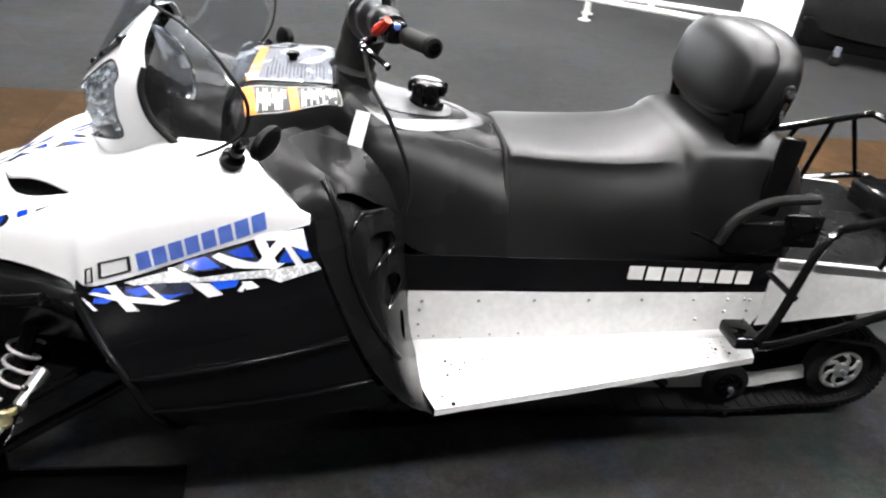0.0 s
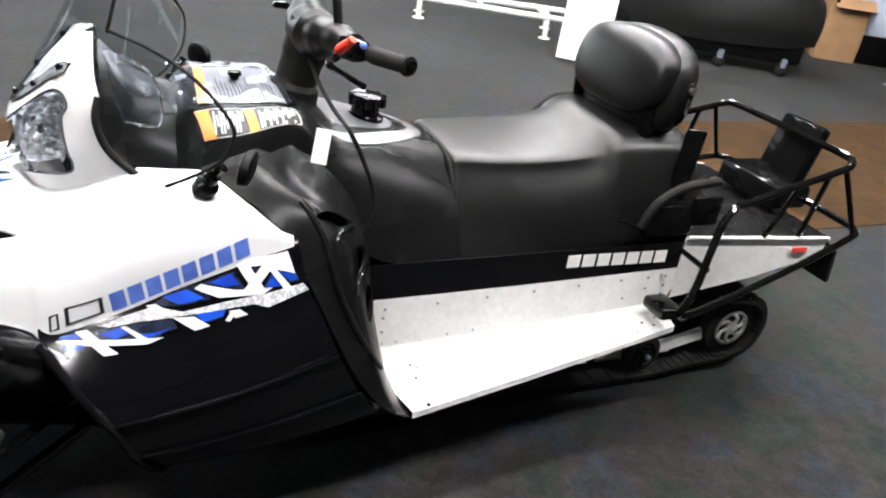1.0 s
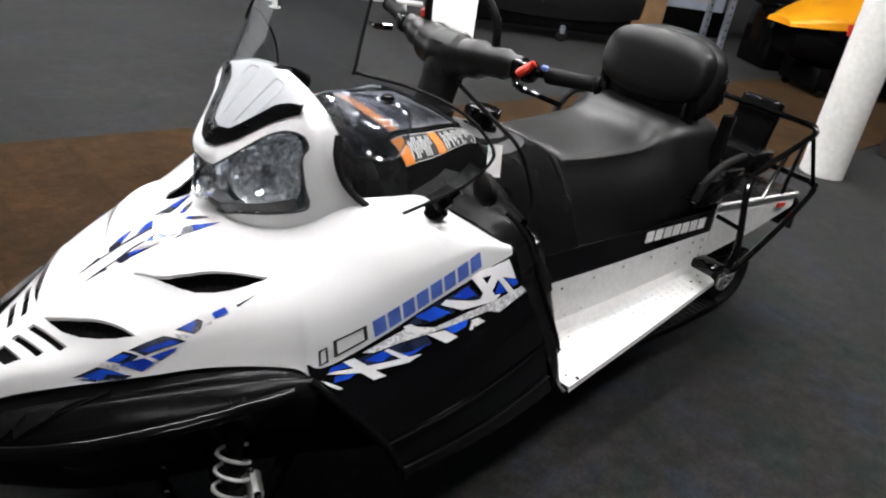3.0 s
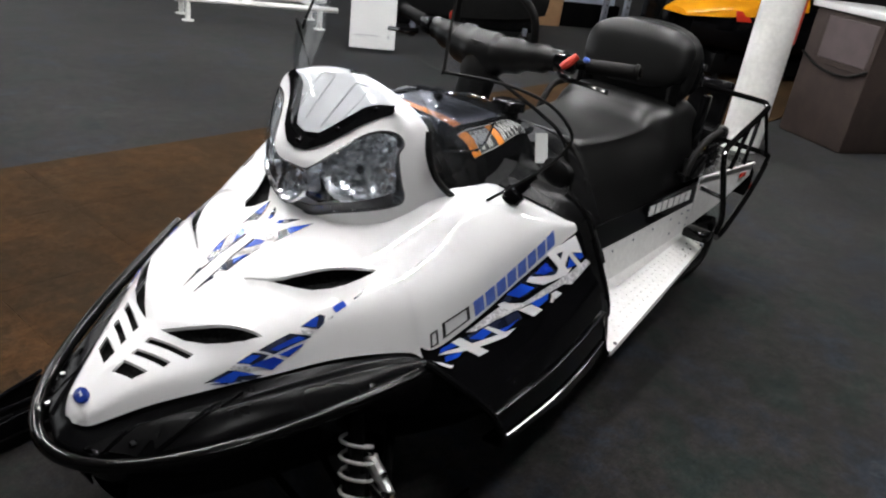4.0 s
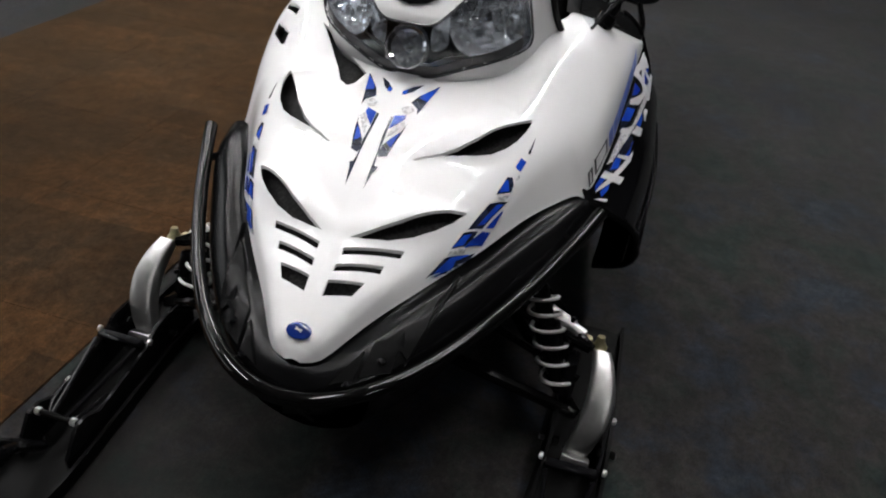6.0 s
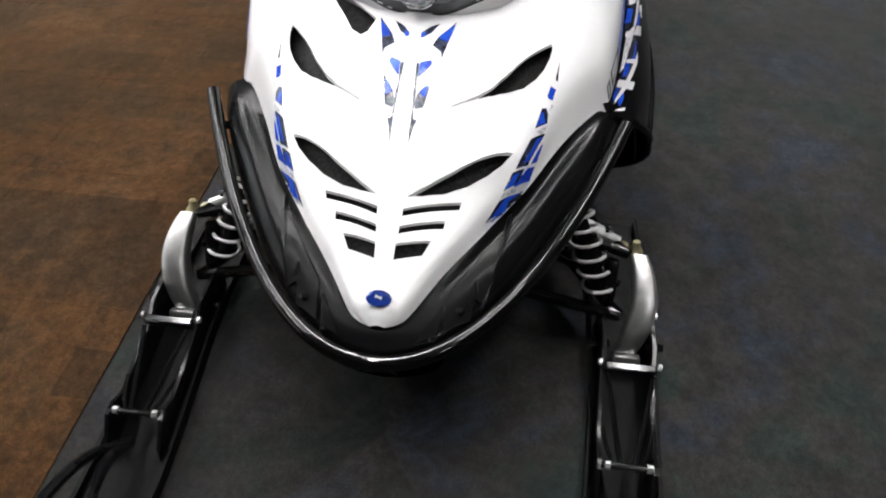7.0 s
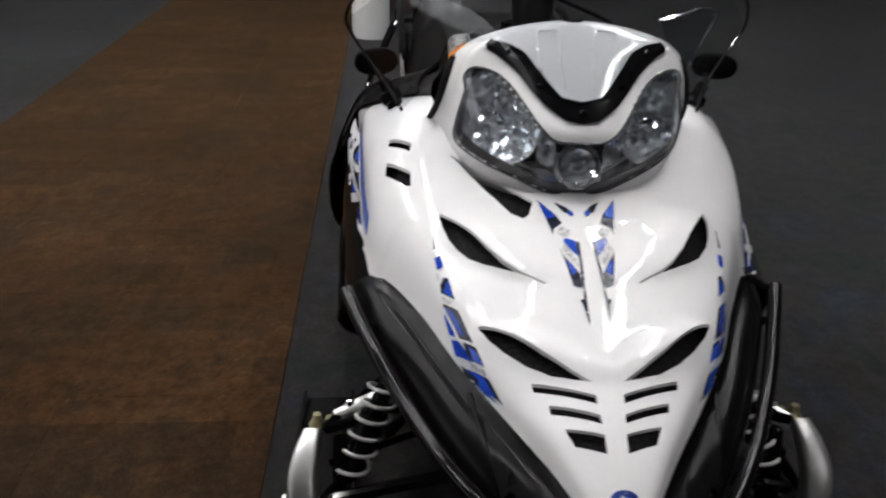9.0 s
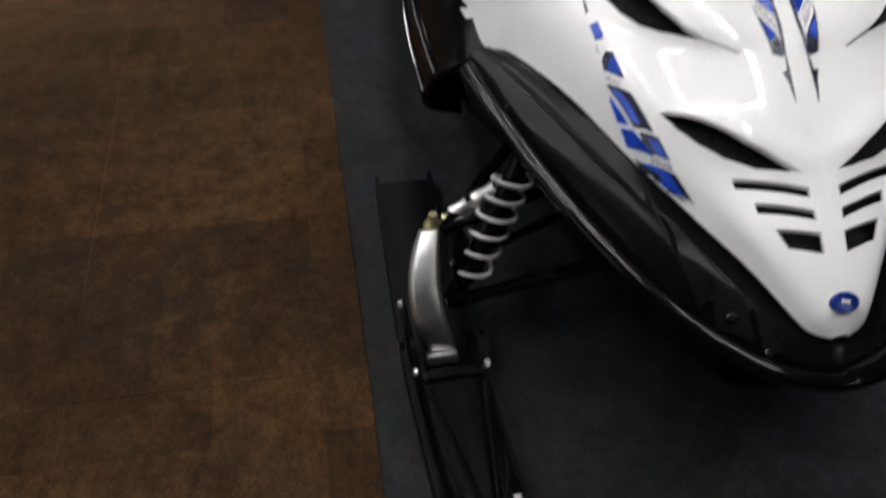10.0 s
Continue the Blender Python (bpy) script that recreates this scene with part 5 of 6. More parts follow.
# steering
part("steering_post", tube([(1.055, 0, 0.81), (1.064, 0, 0.87), (1.080, 0, 0.93), (1.096, 0, 0.985), (1.102, 0, 1.01)], [0.058, 0.048, 0.052, 0.055, 0.038], 16, 5), M_rubber, sled, "black rubber steering post boot")
bars = part("handlebar", tube([(1.19, -0.40, 1.02), (1.15, -0.27, 1.008), (1.120, -0.17, 1.005), (1.102, -0.07, 1.00), (1.098, 0, 0.998), (1.102, 0.07, 1.00), (1.120, 0.17, 1.005), (1.15, 0.27, 1.008), (1.19, 0.40, 1.02)], 0.011, 10, 5), M_tube, sled, "black handlebar with rubber grips")
part("bar_pad", tube([(1.130, -0.215, 1.006), (1.122, -0.17, 1.004), (1.108, -0.10, 0.996), (1.098, -0.04, 0.986), (1.096, 0, 0.984), (1.098, 0.04, 0.986), (1.108, 0.10, 0.994), (1.122, 0.17, 1.002), (1.130, 0.215, 1.006)], [0.028, 0.036, 0.046, 0.056, 0.056, 0.052, 0.040, 0.030, 0.024], 16, 4), M_vinyl, bars, "padded black bar cover")
part("grab_hoop", tube([(1.12, -0.13, 1.02), (1.11, -0.12, 1.10), (1.10, -0.06, 1.15), (1.10, 0.0, 1.155), (1.10, 0.06, 1.15), (1.11, 0.12, 1.10), (1.12, 0.13, 1.02)], 0.010, 10, 5), M_rubber, bars)
for s in (1, -1):
    part("grip", sided(lathe([(0, 0.017), (0.01, 0.019), (0.115, 0.017), (0.12, 0.021), (0.127, 0.018)], (1.150, 0.272, 1.008), (1.188, 0.395, 1.0195), 14), s), M_rubber, bars)
    part("control_block", sided(block((0.045, 0.06, 0.045), (1.125, 0.225, 1.006), 0.010, 2, pose(0, 0, 0, 0, 0, 70 - 90)), s), M_blackgloss, bars)
    part("lever", sided(tube([(1.09, 0.235, 0.99), (1.065, 0.27, 0.985), (1.085, 0.32, 0.978), (1.11, 0.365, 0.970)], [0.008, 0.006, 0.007], 8, 4), s), M_tube, bars)
part("kill_switch", tube([(1.112, -0.262, 1.034), (1.104, -0.252, 1.020), (1.088, -0.238, 1.002)], [0.009, 0.011, 0.008], 8, 3), M_red, bars, "red kill switch lever")
part("blue_switch", block((0.012, 0.016, 0.012), (1.13, -0.278, 1.026), 0.003, 1), M_letter, bars)
part("kill_switch", block((0.02, 0.02, 0.024), (1.115, 0.14, 1.05), 0.005, 1), M_red, bars)

# windshield
WS = [
    [tuple(on_lens(a, z, -0.005)) for a, z in ((0, 0.838), (0.30, 0.850), (0.60, 0.876), (0.95, 0.912))] + [(0.68, 0.250, 0.84), (0.752, 0.319, 0.755)],
    [(0.58, 0, 0.985), (0.588, 0.075, 0.985), (0.612, 0.14, 0.985), (0.645, 0.195, 0.985), (0.72, 0.31, 0.93), (0.825, 0.368, 0.812)],
    [(0.61, 0, 1.05), (0.618, 0.08, 1.05), (0.638, 0.15, 1.04), (0.67, 0.218, 1.018), (0.735, 0.32, 1.012), (0.855, 0.435, 0.92)],
]
ws_bm = grid_mesh(mirrored(smooth_grid(WS, 5, 4)))
windshield = part("windshield", shell(tidy(ws_bm), 0.003), M_wind, sled, "clear plastic windshield with black edge trim")
WT = [[(0.61, 0, 1.05), (0.618, 0.08, 1.05), (0.638, 0.15, 1.04), (0.668, 0.215, 1.02)], [(0.68, 0, 1.20), (0.688, 0.08, 1.20), (0.70, 0.14, 1.19), (0.715, 0.19, 1.17)], [(0.75, 0, 1.34), (0.755, 0.07, 1.338), (0.765, 0.12, 1.33), (0.775, 0.16, 1.31)]]
part("windshield_top", shell(tidy(grid_mesh(mirrored(smooth_grid(WT, 5, 4)))), 0.003), M_wind, windshield)
for s in (1, -1):
    edge = [(0.775, 0.162, 1.31), (0.715, 0.192, 1.17), (0.672, 0.219, 1.03), (0.675, 0.228, 1.018), (0.735, 0.322, 1.014), (0.80, 0.40, 0.985), (0.853, 0.436, 0.925), (0.860, 0.420, 0.880), (0.845, 0.385, 0.830), (0.800, 0.345, 0.785), (0.752, 0.319, 0.754)]
    part("edge_trim", sided(tube(edge, 0.0035, 6, 4), s), M_rubber, windshield)
    # mirrors
    body = pillow(0, 0, 0.052, 0.030, 0.013, 0.15, 2.3, 10, 10)
    bmesh.ops.transform(body, matrix=pose(0.890, 0.374 if s > 0 else 0.400, 0.822, 0, 0, 22), verts=body.verts)
    mir = part("mirror", sided(body, s), M_ski, sled, "black oval rear-view mirror on a thin stem")
    part("foot", sided(tube([(0.812, 0.330, 0.740), (0.818, 0.336, 0.752), (0.828, 0.348, 0.774), (0.838, 0.360, 0.796), (0.850, 0.370, 0.812)], [0.018, 0.024, 0.014, 0.008, 0.010], 14, 4), s), M_black, mir, "black teardrop mirror foot")

# brake cable
part("brake_cable", tube([(1.080, -0.05, 0.935), (1.085, -0.13, 0.905), (1.098, -0.20, 0.874), (1.132, -0.25, 0.828), (1.172, -0.272, 0.742), (1.184, -0.282, 0.685), (1.178, -0.285, 0.630)], 0.005, 8, 6), M_rubber, sled, "black brake cable")

# ---- graphics ----
LIFT = {M_navy: 0.0012, M_blue: 0.0022, M_grey: 0.0029, M_ltgrey: 0.0036}


def hood_print(mat, *pts):
    for s in (1, -1):
        part("graphic", film_on(HOOD_TREE, [[(x, far_side(x, y) if s > 0 else -y) for x, y in pts]], "z", LIFT[mat]), mat, hood)


def side_print(mat, *pts):
    for s in (1, -1):
        part("graphic", film_on(SIDE_TREE[s], [list(pts)], "y+" if s > 0 else "y-", LIFT[mat]), mat, side_panel[s])


# the emblem behind the pod
hood_print(M_navy, (0.478, 0.074), (0.389, 0.056), (0.404, 0.053), (0.416, 0.036), (0.436, 0.044))
hood_print(M_blue, (0.473, 0.073), (0.428, 0.064), (0.432, 0.047), (0.442, 0.050))
hood_print(M_navy, (0.469, 0.043), (0.443, 0.029), (0.430, 0.012), (0.440, 0.011), (0.458, 0.026))
hood_print(M_blue, (0.445, 0.020), (0.432, 0.019), (0.430, 0.012), (0.439, 0.011))
hood_print(M_navy, (0.372, 0.012), (0.372, 0.017), (0.344, 0.017), (0.310, 0.019), (0.287, 0.018), (0.268, 0.020), (0.267, 0.027), (0.253, 0.022), (0.225, 0.017), (0.255, 0.016), (0.287, 0.016), (0.331, 0.013))
hood_print(M_blue, (0.374, 0.018), (0.382, 0.038), (0.373, 0.040), (0.358, 0.030), (0.343, 0.018))
hood_print(M_navy, (0.363, 0.048), (0.331, 0.044), (0.291, 0.035), (0.286, 0.021), (0.293, 0.018), (0.310, 0.021), (0.327, 0.032), (0.344, 0.044))
hood_print(M_blue, (0.337, 0.042), (0.306, 0.036), (0.314, 0.025), (0.325, 0.032))
hood_print(M_grey, (0.397, 0.024), (0.407, 0.039), (0.397, 0.049), (0.384, 0.041), (0.387, 0.028))
hood_print(M_grey, (0.347, 0.024), (0.369, 0.040), (0.358, 0.045), (0.332, 0.030), (0.322, 0.022))
# streaks on the side panels
side_print(M_navy, (0.768, 0.593), (0.834, 0.608), (0.815, 0.577), (0.758, 0.563), (0.709, 0.560))
side_print(M_blue, (0.733, 0.575), (0.777, 0.591), (0.807, 0.579), (0.761, 0.566))
side_print(M_navy, (0.803, 0.602), (0.861, 0.625), (0.885, 0.593), (0.843, 0.598))
side_print(M_blue, (0.819, 0.605), (0.857, 0.622), (0.871, 0.604), (0.843, 0.600))
side_print(M_navy, (0.889, 0.634), (0.916, 0.640), (0.908, 0.613), (0.901, 0.623))
side_print(M_navy, (0.913, 0.600), (0.932, 0.628), (0.976, 0.627), (0.982, 0.612), (0.952, 0.606))
side_print(M_blue, (0.918, 0.601), (0.932, 0.624), (0.957, 0.611), (0.943, 0.601))
side_print(M_blue, (0.945, 0.628), (0.974, 0.625), (0.980, 0.615), (0.966, 0.610))
side_print(M_navy, (0.603, 0.507), (0.657, 0.525), (0.748, 0.543), (0.756, 0.527), (0.711, 0.509), (0.693, 0.503), (0.624, 0.496))
side_print(M_blue, (0.619, 0.506), (0.657, 0.521), (0.673, 0.513), (0.647, 0.501))
side_print(M_blue, (0.679, 0.512), (0.714, 0.517), (0.750, 0.528), (0.711, 0.511), (0.698, 0.506))
side_print(M_blue, (0.787, 0.552), (0.846, 0.566), (0.837, 0.549), (0.804, 0.539))
side_print(M_blue, (0.556, 0.495), (0.582, 0.503), (0.594, 0.497), (0.550, 0.487))
side_print(M_blue, (0.559, 0.481), (0.602, 0.488), (0.584, 0.477), (0.555, 0.471))
side_print(M_grey, (0.617, 0.518), (0.659, 0.536), (0.719, 0.560), (0.767, 0.555), (0.841, 0.574), (0.929, 0.592), (0.989, 0.607), (1.000, 0.595), (0.922, 0.565), (0.894, 0.571), (0.837, 0.561), (0.756, 0.546), (0.687, 0.532), (0.638, 0.518))
side_print(M_ltgrey, (0.803, 0.601), (0.864, 0.595), (0.931, 0.600), (0.912, 0.588), (0.833, 0.581), (0.790, 0.593))
side_print(M_ltgrey, (0.868, 0.638), (0.963, 0.663), (0.974, 0.625), (0.937, 0.632), (0.920, 0.639), (0.889, 0.634), (0.876, 0.630))
side_print(M_ltgrey, (0.867, 0.637), (0.887, 0.642), (0.920, 0.592), (0.898, 0.590))
side_print(M_ltgrey, (0.917, 0.642), (0.935, 0.638), (0.891, 0.585), (0.873, 0.590))
side_print(M_ltgrey, (0.924, 0.634), (0.938, 0.634), (0.971, 0.595), (0.956, 0.592))
side_print(M_ltgrey, (0.545, 0.484), (0.560, 0.489), (0.674, 0.504), (0.731, 0.511), (0.702, 0.498), (0.605, 0.486))
side_print(M_ltgrey, (0.580, 0.504), (0.601, 0.510), (0.652, 0.479), (0.627, 0.473))
side_print(M_ltgrey, (0.658, 0.521), (0.667, 0.524), (0.714, 0.503), (0.697, 0.500))
side_print(M_ltgrey, (0.748, 0.544), (0.787, 0.548), (0.814, 0.533), (0.786, 0.524))
side_print(M_ltgrey, (0.848, 0.559), (0.868, 0.562), (0.883, 0.553), (0.859, 0.546))
side_print(M_ltgrey, (0.854, 0.560), (0.864, 0.561), (0.850, 0.541), (0.841, 0.542))
side_print(M_ltgrey, (0.532, 0.475), (0.548, 0.471), (0.568, 0.463), (0.560, 0.460), (0.546, 0.466))
side_print(M_ltgrey, (0.704, 0.559), (0.721, 0.563), (0.757, 0.549), (0.727, 0.545))
# the row of blocks along each side of the hood
hood_print(M_navy, (0.192, 0.186), (0.240, 0.230), (0.219, 0.216), (0.164, 0.171), (0.155, 0.164))
hood_print(M_blue, (0.199, 0.193), (0.232, 0.222), (0.217, 0.215), (0.203, 0.206), (0.168, 0.174))
hood_print(M_navy, (0.162, 0.171), (0.210, 0.210), (0.195, 0.200), (0.177, 0.183))
hood_print(M_blue, (0.167, 0.176), (0.189, 0.191), (0.183, 0.188), (0.175, 0.182))
hood_print(M_navy, (0.234, 0.205), (0.256, 0.226), (0.233, 0.217), (0.206, 0.192))
hood_print(M_blue, (0.232, 0.206), (0.244, 0.217), (0.224, 0.208), (0.208, 0.193))
hood_print(M_blue, (0.263, 0.232), (0.278, 0.244), (0.256, 0.236), (0.224, 0.210))
hood_print(M_navy, (0.298, 0.233), (0.330, 0.259), (0.313, 0.252), (0.264, 0.231), (0.242, 0.210))
hood_print(M_blue, (0.308, 0.244), (0.322, 0.255), (0.270, 0.232), (0.259, 0.223))
hood_print(M_blue, (0.315, 0.255), (0.311, 0.255), (0.286, 0.247), (0.271, 0.236))
hood_print(M_navy, (0.356, 0.249), (0.363, 0.257), (0.357, 0.262), (0.345, 0.261), (0.318, 0.239))
hood_print(M_blue, (0.348, 0.247), (0.352, 0.251), (0.342, 0.257), (0.322, 0.241))
hood_print(M_blue, (0.403, 0.262), (0.405, 0.272), (0.383, 0.267), (0.380, 0.260), (0.382, 0.257))
hood_print(M_grey, (0.316, 0.242), (0.342, 0.261), (0.323, 0.253), (0.317, 0.247))
hood_print(M_grey, (0.364, 0.262), (0.378, 0.266), (0.374, 0.268), (0.366, 0.265))
hood_print(M_navy, (0.422, 0.271), (0.460, 0.276), (0.447, 0.276), (0.423, 0.275))
hood_print(M_grey, (0.203, 0.191), (0.226, 0.212), (0.222, 0.212), (0.196, 0.188))


def letter_place(u, up):
    """A place on the hood's flank: u along the word, up from its foot to its head."""
    low = np.array((0.645, 0.545)) * (1 - u) + np.array((0.898, 0.658)) * u
    high = np.array((0.636, 0.577)) * (1 - u) + np.array((0.890, 0.690)) * u
    return tuple(low * (1 - up) + high * up)


def flank(points, s):
    """On the far flank the word runs the other way, so that it reads from that side too."""
    if s < 0:
        return points
    rise = 0.4466
    return [(1.50 - x, 0.545 + (1.50 - x - 0.645) * rise + (z - 0.545 - (x - 0.645) * rise) + 0.004) for x, z in points]


for s in (1, -1):
    way = "y+" if s > 0 else "y-"
    for i in range(8):
        a, b = i / 8 + 0.006, (i + 1) / 8 - 0.018
        part("lettering_bar", film_on(HOOD_TREE, [flank([letter_place(a, 0), letter_place(b, 0), letter_place(b + 0.012, 1), letter_place(a + 0.012, 1)], s)], way), M_letter, hood)
    for box in ([(0.537, 0.528), (0.553, 0.536), (0.554, 0.506), (0.536, 0.498)], [(0.564, 0.547), (0.629, 0.573), (0.632, 0.543), (0.565, 0.514)]):
        mid = np.mean(box, axis=0)
        hole = [tuple(mid + (np.array(p) - mid) * np.array((0.80 if box[1][0] > 0.6 else 0.55, 0.80))) for p in box]
        for k in range(4):
            part("lettering_frame", film_on(HOOD_TREE, [flank([box[k], box[(k + 1) % 4], hole[(k + 1) % 4], hole[k]], s)], way), M_ink, hood)

# ---- things round about ----
pillar = tagged(part("pillar", lathe([(0, 0.135), (4.2, 0.135)], (4.86, 0.47, 0), (4.86, 0.47, 4.2), 32), M_pillar), "white painted round steel pillar", "pillar", kind="structure")

stand = thing("display_stand", "white metal display stand with rails on feet", "stand", (3.37, 4.9, 0))
for dx, dy in ((0, 0.15), (1.05, -0.42), (0.12, 0.45), (1.3, 0.02)):
    part("leg", lathe([(0, 0.055), (0.010, 0.055), (0.016, 0.024), (0.21, 0.024)], (dx, dy, 0), (dx, dy, 1), 12), M_pillar, stand)
for (ax, ay), (bx, by) in (((-0.1, 0.20), (1.2, -0.50)), ((0.0, 0.49), (1.45, -0.03)), ((0.0, 0.15), (0.12, 0.45)), ((0.5, -0.12), (0.65, 0.26)), ((1.05, -0.42), (1.2, 0.05))):
    part("rail", tube([(ax, ay, 0.19), (bx, by, 0.19)], 0.026, 8, 1), M_pillar, stand)

sign = thing("info_sign", "white printed sign board leaning on the display stand", "sign", (4.25, 3.58, 0.03), -36)
lean = pose(0, 0, 0, -12, 0, 0)
part("board", block((0.40, 0.016, 1.0), (0, 0.10, 0.49), 0.002, 1, lean), M_paper, sign)
part("picture", block((0.20, 0.004, 0.30), (-0.03, 0.105, 0.70), 0, 1, lean), M_ink, sign)
part("picture_patch", block((0.09, 0.004, 0.07), (0.0, 0.118, 0.66), 0, 1, lean), M_yellow, sign)
part("text_bar", block((0.20, 0.004, 0.014), (-0.05, 0.006, 0.11), 0, 1, lean), M_grey, sign)
part("text_mark", block((0.03, 0.004, 0.03), (0.14, 0.006, 0.105), 0, 1, lean), M_grey, sign)


def wheel_set(parent, at, r, w, mat=M_rubber):
    part("wheel", lathe([(0, r * 0.8), (w * 0.15, r), (w * 0.85, r), (w, r * 0.8)], (at[0], at[1] - w / 2, at[2]), (at[0], at[1] + w / 2, at[2]), 20), mat, parent)
    part("hub", lathe([(0, r * 0.45), (w + 0.02, r * 0.45), (w + 0.03, r * 0.2)], (at[0], at[1] - w / 2 - 0.01, at[2]), (at[0], at[1] + w / 2, at[2]), 14), M_dark, parent)


# dark utility vehicle behind the stand
quad = thing("utility_vehicle", "black machine on small casters beside the display stand", "vehicle", (5.93, 4.17, 0), -28)
part("body", tidy(grid_mesh(mirrored(smooth_grid(half_rows([(-0.9, (0, 0.55), (0.2, 0.55), (0.32, 0.5), (0.36, 0.4), (0.34, 0.3)), (-0.6, (0, 0.85), (0.3, 0.84), (0.48, 0.76), (0.52, 0.5), (0.46, 0.25)), (0.0, (0, 0.78), (0.28, 0.78), (0.42, 0.70), (0.5, 0.45), (0.44, 0.22)),
                                                              (0.6, (0, 0.86), (0.3, 0.85), (0.5, 0.76), (0.54, 0.5), (0.46, 0.25)), (0.95, (0, 0.7), (0.25, 0.69), (0.4, 0.6), (0.44, 0.45), (0.4, 0.3))]), 4, 4)), cap=True)), M_dark, quad)
part("skid_frame", block((1.75, 0.85, 0.26), (0, 0, 0.24), 0.04), M_black, quad)
for dx, dy in ((-0.54, 0.42), (0.62, 0.42), (-0.54, -0.42), (0.14, -0.42), (0.72, -0.42)):
    wheel_set(quad, (dx, dy, 0.055), 0.055, 0.045)
    part("caster_fork", block((0.05, 0.06, 0.08), (dx, dy, 0.12), 0.006, 1), M_galv, quad)
for dy in (0.3, -0.3):
    part("rack_bar", tube([(0.5, dy, 0.84), (0.55, dy, 0.95), (1.0, dy, 0.95), (1.05, dy, 0.70)], 0.014, 8, 4), M_tube, quad)

green = thing("storage_bin", "dark green plastic storage bin on the floor", "bin", (7.45, 5.0, 0), -30)
part("body", outline_prism([(-0.45, -0.4), (0.45, -0.4), (0.42, 0.4), (-0.42, 0.4)], 0, 0.9, 0.03), M_green, green)
part("lid", block((0.96, 0.88, 0.05), (0, 0, 0.925), 0.015), M_green, green)

carton = thing("cardboard_box", "brown cardboard carton standing on the floor", "box", (7.95, 4.35, 0), -28)
part("body", block((0.42, 0.40, 0.62), (0, 0, 0.31), 0.004, 1), M_card, carton)
part("flap", block((0.42, 0.16, 0.005), (0, -0.26, 0.60), 0, 1, pose(0, 0, 0, 35, 0, 0)), M_card, carton)
part("tape", block((0.05, 0.405, 0.002), (0, 0, 0.622), 0), M_label, carton)

white_box = thing("white_box", "large white shipping box on a low black pallet", "box", (8.62, 4.27, 0), -28)
part("pallet", block((0.95, 0.75, 0.30), (0, 0, 0.15), 0.01), M_black, white_box)
part("carton", block((0.80, 0.70, 0.75), (0, 0, 0.675), 0.006, 1), M_bluewhite, white_box)
part("text_bar", block((0.26, 0.004, 0.05), (0.10, -0.352, 0.42), 0), M_grey, white_box)
part("carton_seam", block((0.802, 0.004, 0.006), (0, -0.352, 0.72), 0), M_grey, white_box)

rack = thing("pallet_rack", "galvanised steel shelving rack with perforated posts", "shelving", (7.22, 2.78, 0), -30)
for dx, dy in ((0, 0), (0.12, 0.62), (2.2, 0.0), (2.2, 0.62)):
    post = part("post", block((0.06, 0.05, 2.2), (dx, dy, 1.1), 0.004, 1), M_galv, rack)
    part("foot_plate", block((0.12, 0.11, 0.008), (dx, dy, 0.004), 0), M_galv, rack)
    for k in range(14):
        part("post_hole", block((0.014, 0.052, 0.022), (dx, dy, 0.12 + 0.075 * k), 0), M_dark, post)
for z in (0.95, 1.75):
    for dy in (0, 0.62):
        part("beam", block((2.2, 0.04, 0.09), (1.1, dy, z), 0.004, 1), M_galv, rack)
    part("shelf", block((2.2, 0.66, 0.02), (1.1, 0.31, z + 0.055), 0), M_card, rack)

# second machine with a yellow hood
other = thing("yellow_snowmobile", "yellow and black snowmobile parked on a wheeled dolly", "snowmobile", (7.6, 1.7, 0.0), -25)
part("hood", tidy(grid_mesh(mirrored(smooth_grid(half_rows([(-0.85, (0, 0.50), (0.06, 0.50), (0.12, 0.49), (0.16, 0.47), (0.17, 0.44)), (-0.5, (0, 0.68), (0.15, 0.67), (0.26, 0.63), (0.34, 0.56), (0.36, 0.48)), (0.0, (0, 0.84), (0.2, 0.82), (0.36, 0.74), (0.46, 0.64), (0.48, 0.54)),
                                                              (0.4, (0, 0.95), (0.2, 0.92), (0.38, 0.80), (0.46, 0.68), (0.48, 0.60))]), 4, 4)), cap=True)), M_yellow, other)
part("belly", tidy(grid_mesh(mirrored(smooth_grid(half_rows([(-0.75, (0, 0.2), (0.1, 0.2), (0.15, 0.25), (0.17, 0.36), (0.16, 0.47)), (-0.3, (0, 0.12), (0.2, 0.12), (0.36, 0.2), (0.42, 0.38), (0.40, 0.53)), (0.4, (0, 0.12), (0.25, 0.12), (0.42, 0.2), (0.48, 0.4), (0.45, 0.63)), (1.6, (0, 0.12), (0.2, 0.12), (0.28, 0.2), (0.30, 0.4), (0.26, 0.62))]), 4, 4)), cap=True)), M_blackgloss, other)
part("seat", pillow(1.0, 0.70, 0.2, 0.12, 0.55, 0.0), M_vinyl, other)
part("side_mark", block((0.2, 0.01, 0.10), (-0.35, -0.405, 0.50), 0.004, 1, pose(0, 0, 0, -20, 0, 0)), M_red, other)
part("windscreen", pillow(0.35, 1.02, 0.2, 0.14, 0.03, 0.5), M_blackgloss, other)
for piece in other.children:
    piece.location.z = 0.15
part("dolly", block((1.7, 0.55, 0.22), (0.4, 0, 0.17), 0.03), M_black, other)
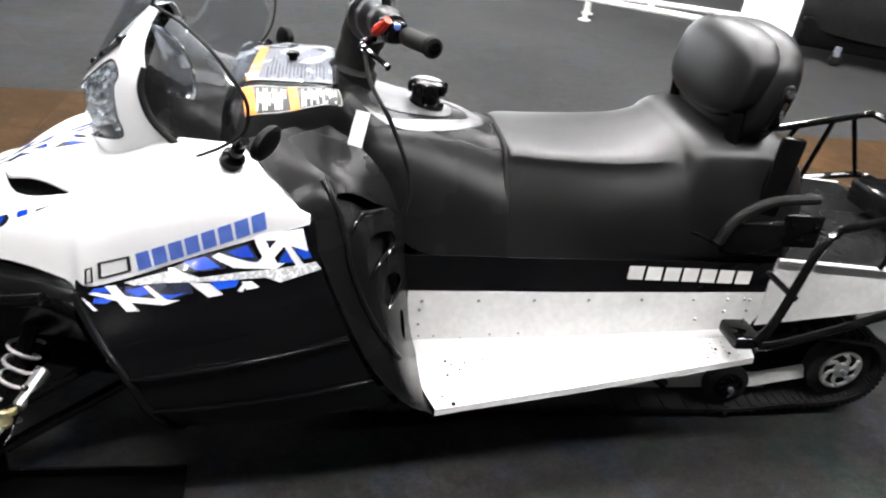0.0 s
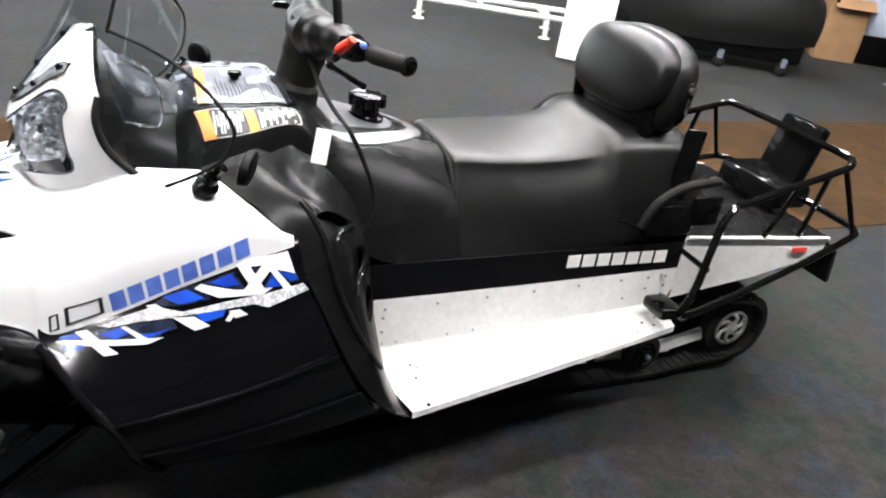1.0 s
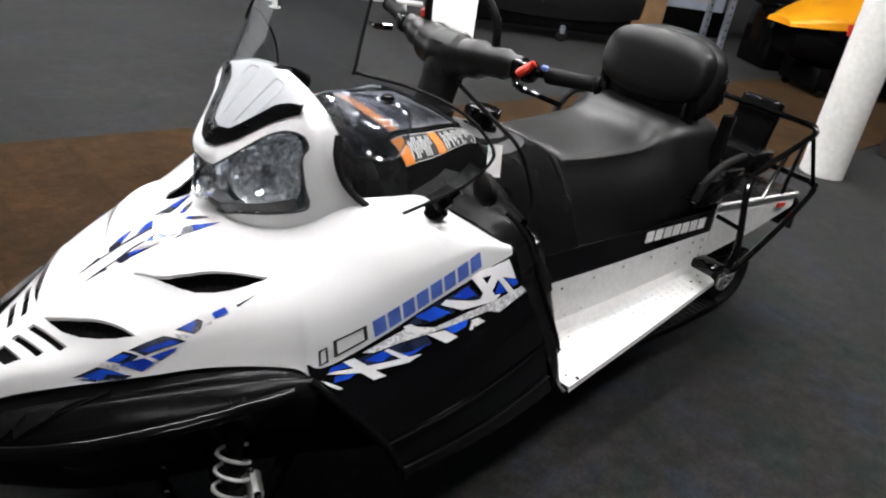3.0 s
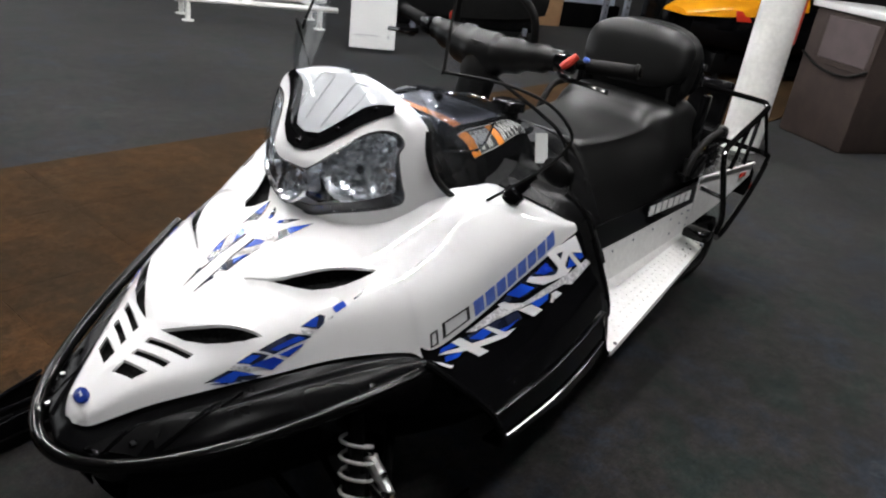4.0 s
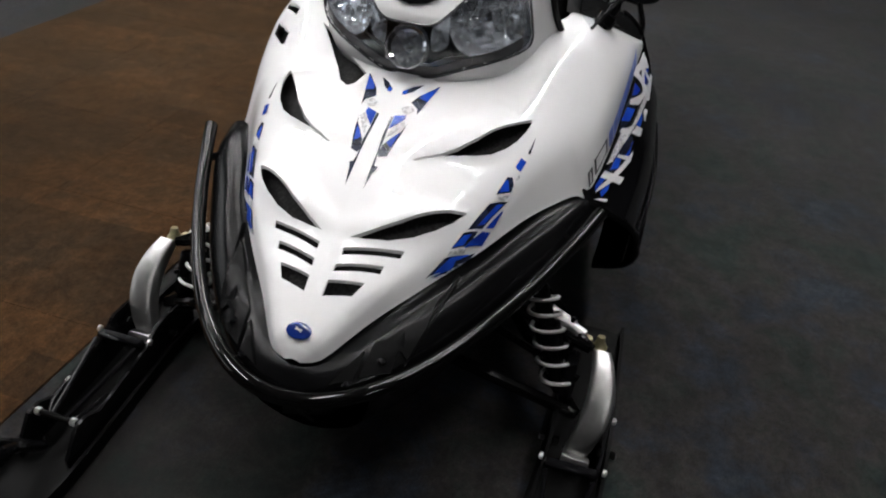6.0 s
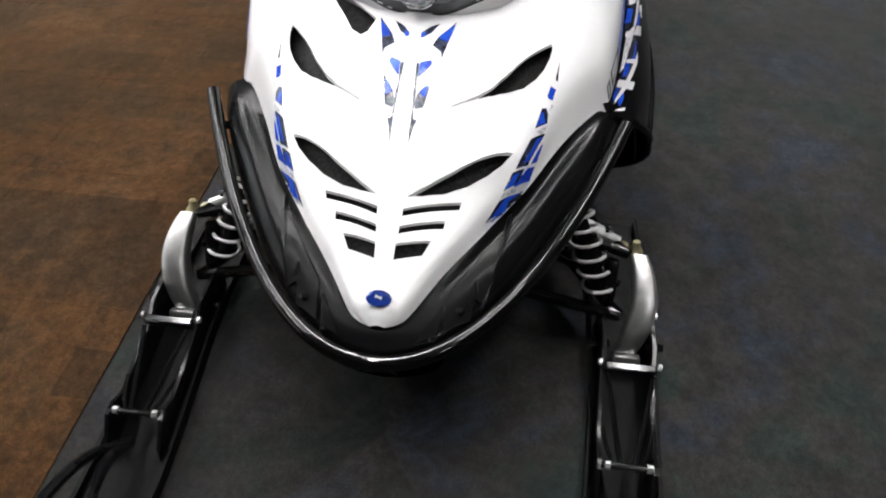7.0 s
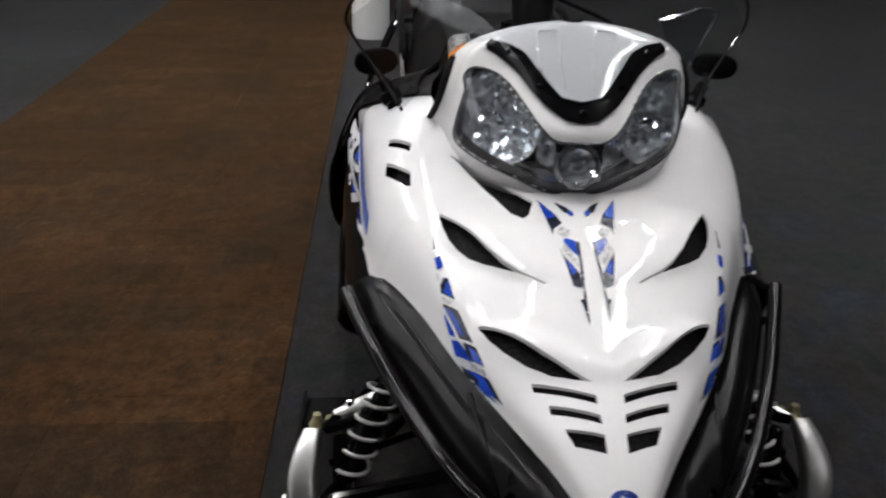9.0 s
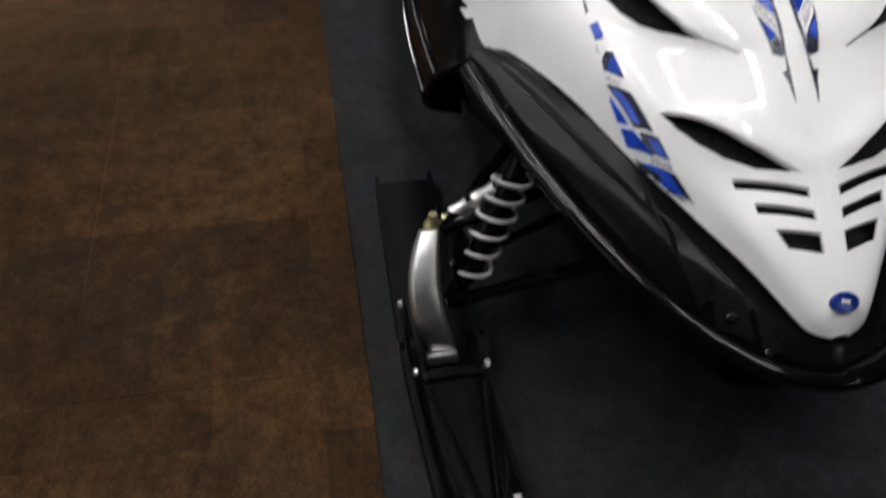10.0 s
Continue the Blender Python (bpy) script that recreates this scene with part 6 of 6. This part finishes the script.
for s in (1, -1):
    for dx in (-0.35, 0.9):
        wheel_set(other, (dx, 0.24 * s, 0.045), 0.045, 0.035)
        part("caster_fork", block((0.045, 0.05, 0.07), (dx, 0.24 * s, 0.10), 0.006, 1), M_galv, other)
    part("strut", tube([(-0.3, 0.25 * s, 0.20), (-0.25, 0.30 * s, 0.50)], 0.03, 8, 1), M_tube, other)

for x, y, w, h in ((8.15, 2.55, 0.75, 0.62), (8.95, 2.12, 0.70, 0.80)):
    crate = thing("storage_crate", "black plastic crate standing under the steel shelving", "crate", (x, y, 0), -30, "crates under the shelving")
    part("body", block((w, 0.55, h), (0, 0, h / 2), 0.02), M_black, crate)
    part("lid", block((w + 0.03, 0.58, 0.05), (0, 0, h + 0.025), 0.012), M_black, crate)

bin_ = thing("litter_cabinet", "brown fabric-covered cabinet with a mauve front panel", "cabinet", (5.95, 0.10, 0), -28)
part("body", block((0.60, 0.62, 0.95), (0, 0, 0.475), 0.02), M_bin, bin_)
part("panel", block((0.016, 0.44, 0.30), (-0.305, -0.06, 0.76), 0.004, 1), M_binpanel, bin_)
part("panel_frame", block((0.010, 0.52, 0.38), (-0.303, -0.06, 0.76), 0.004, 1), M_bin, bin_)
part("top", block((0.66, 0.68, 0.05), (0, 0, 0.975), 0.008), M_ltgrey, bin_)
part("cord", tube([(-0.31, 0.31, 0.62), (-0.32, 0.1, 0.54), (-0.32, -0.15, 0.53), (-0.31, -0.31, 0.60)], 0.010, 8, 5), M_rubber, bin_)

ext = thing("fire_extinguisher", "red fire extinguisher with a yellow tag hung on the pillar", "extinguisher", (5.04, 0.42, 0.72))
part("cylinder", lathe([(0, 0.03), (0.01, 0.05), (0.32, 0.05), (0.37, 0.03), (0.40, 0.018)], (0, 0, 0), (0, 0, 1), 18), M_red, ext)
part("tag", block((0.004, 0.05, 0.16), (-0.054, -0.02, 0.2), 0), M_yellow, ext)
part("valve", block((0.05, 0.09, 0.03), (0, 0, 0.41), 0.006), M_black, ext)
part("bracket", block((0.10, 0.05, 0.03), (-0.06, 0.03, 0.2), 0.004, 1), M_black, ext)

drum = thing("display_box", "tall white product carton with a blue printed panel", "box", (6.52, -0.50, 0), -28)
part("carton", block((0.50, 0.46, 0.82), (0, 0, 0.41), 0.008, 1), M_paper, drum)
part("blue_panel", block((0.34, 0.004, 0.30), (0.0, -0.232, 0.60), 0, 1), M_blue, drum)
part("picture", block((0.30, 0.004, 0.22), (0.0, -0.235, 0.42), 0, 1), M_ink, drum)
part("edge_stripe", block((0.05, 0.004, 0.80), (-0.215, -0.232, 0.41), 0, 1), M_card, drum)
part("carton_seam", block((0.502, 0.004, 0.004), (0, -0.2325, 0.77), 0), M_grey, drum)

paper = thing("floor_sign", "white printed sheet sign leaning on a carton", "sign", (6.30, -1.02, 0.01), -28)
part("board", block((0.56, 0.012, 0.9), (0, 0.08, 0.44), 0.002, 1, pose(0, 0, 0, -10, 0, 0)), M_paper, paper)
for k in range(5):
    part("text_mark", block((0.04, 0.004, 0.022), (-0.16 + 0.07 * (k % 2), -0.004 + 0.009 * (k // 2), 0.10 + 0.07 * (k // 2)), 0, 1, pose(0, 0, 0, -10, 0, 0)), M_ink, paper)

far_row = thing("parked_trailer", "low dark trailer parked on the carpet", "trailer", (9.3, -6.2, 0), 38)
part("bed", block((4.6, 1.2, 0.12), (0, 0, 0.42), 0.01), M_black, far_row)
part("skirt", block((4.5, 1.1, 0.34), (0, 0, 0.19), 0.01), M_black, far_row)
for dx in (-0.9, 0.9):
    for dy in (-0.55, 0.55):
        wheel_set(far_row, (dx, dy, 0.22), 0.22, 0.16)
part("side_rail", block((3.4, 0.05, 0.25), (0, -0.6, 0.6), 0.006), M_black, far_row)
part("side_rail", block((3.4, 0.05, 0.25), (0, 0.6, 0.6), 0.006), M_black, far_row)

# ---- carpet tiles ----
tile_bm = block((0.4996, 0.5246, 0.006), (0, 0, 0), 0.0006, 1)
tile_me = finish(tile_bm, M_brown)
for i in range(28):
    for j in range(3):
        t = new("carpet_tile", tile_me)
        t.parent = aisle
        t.location = (-3.0 + 0.5 * i, AISLE_Y[0] + 0.2625 + 0.525 * j, 0.002)
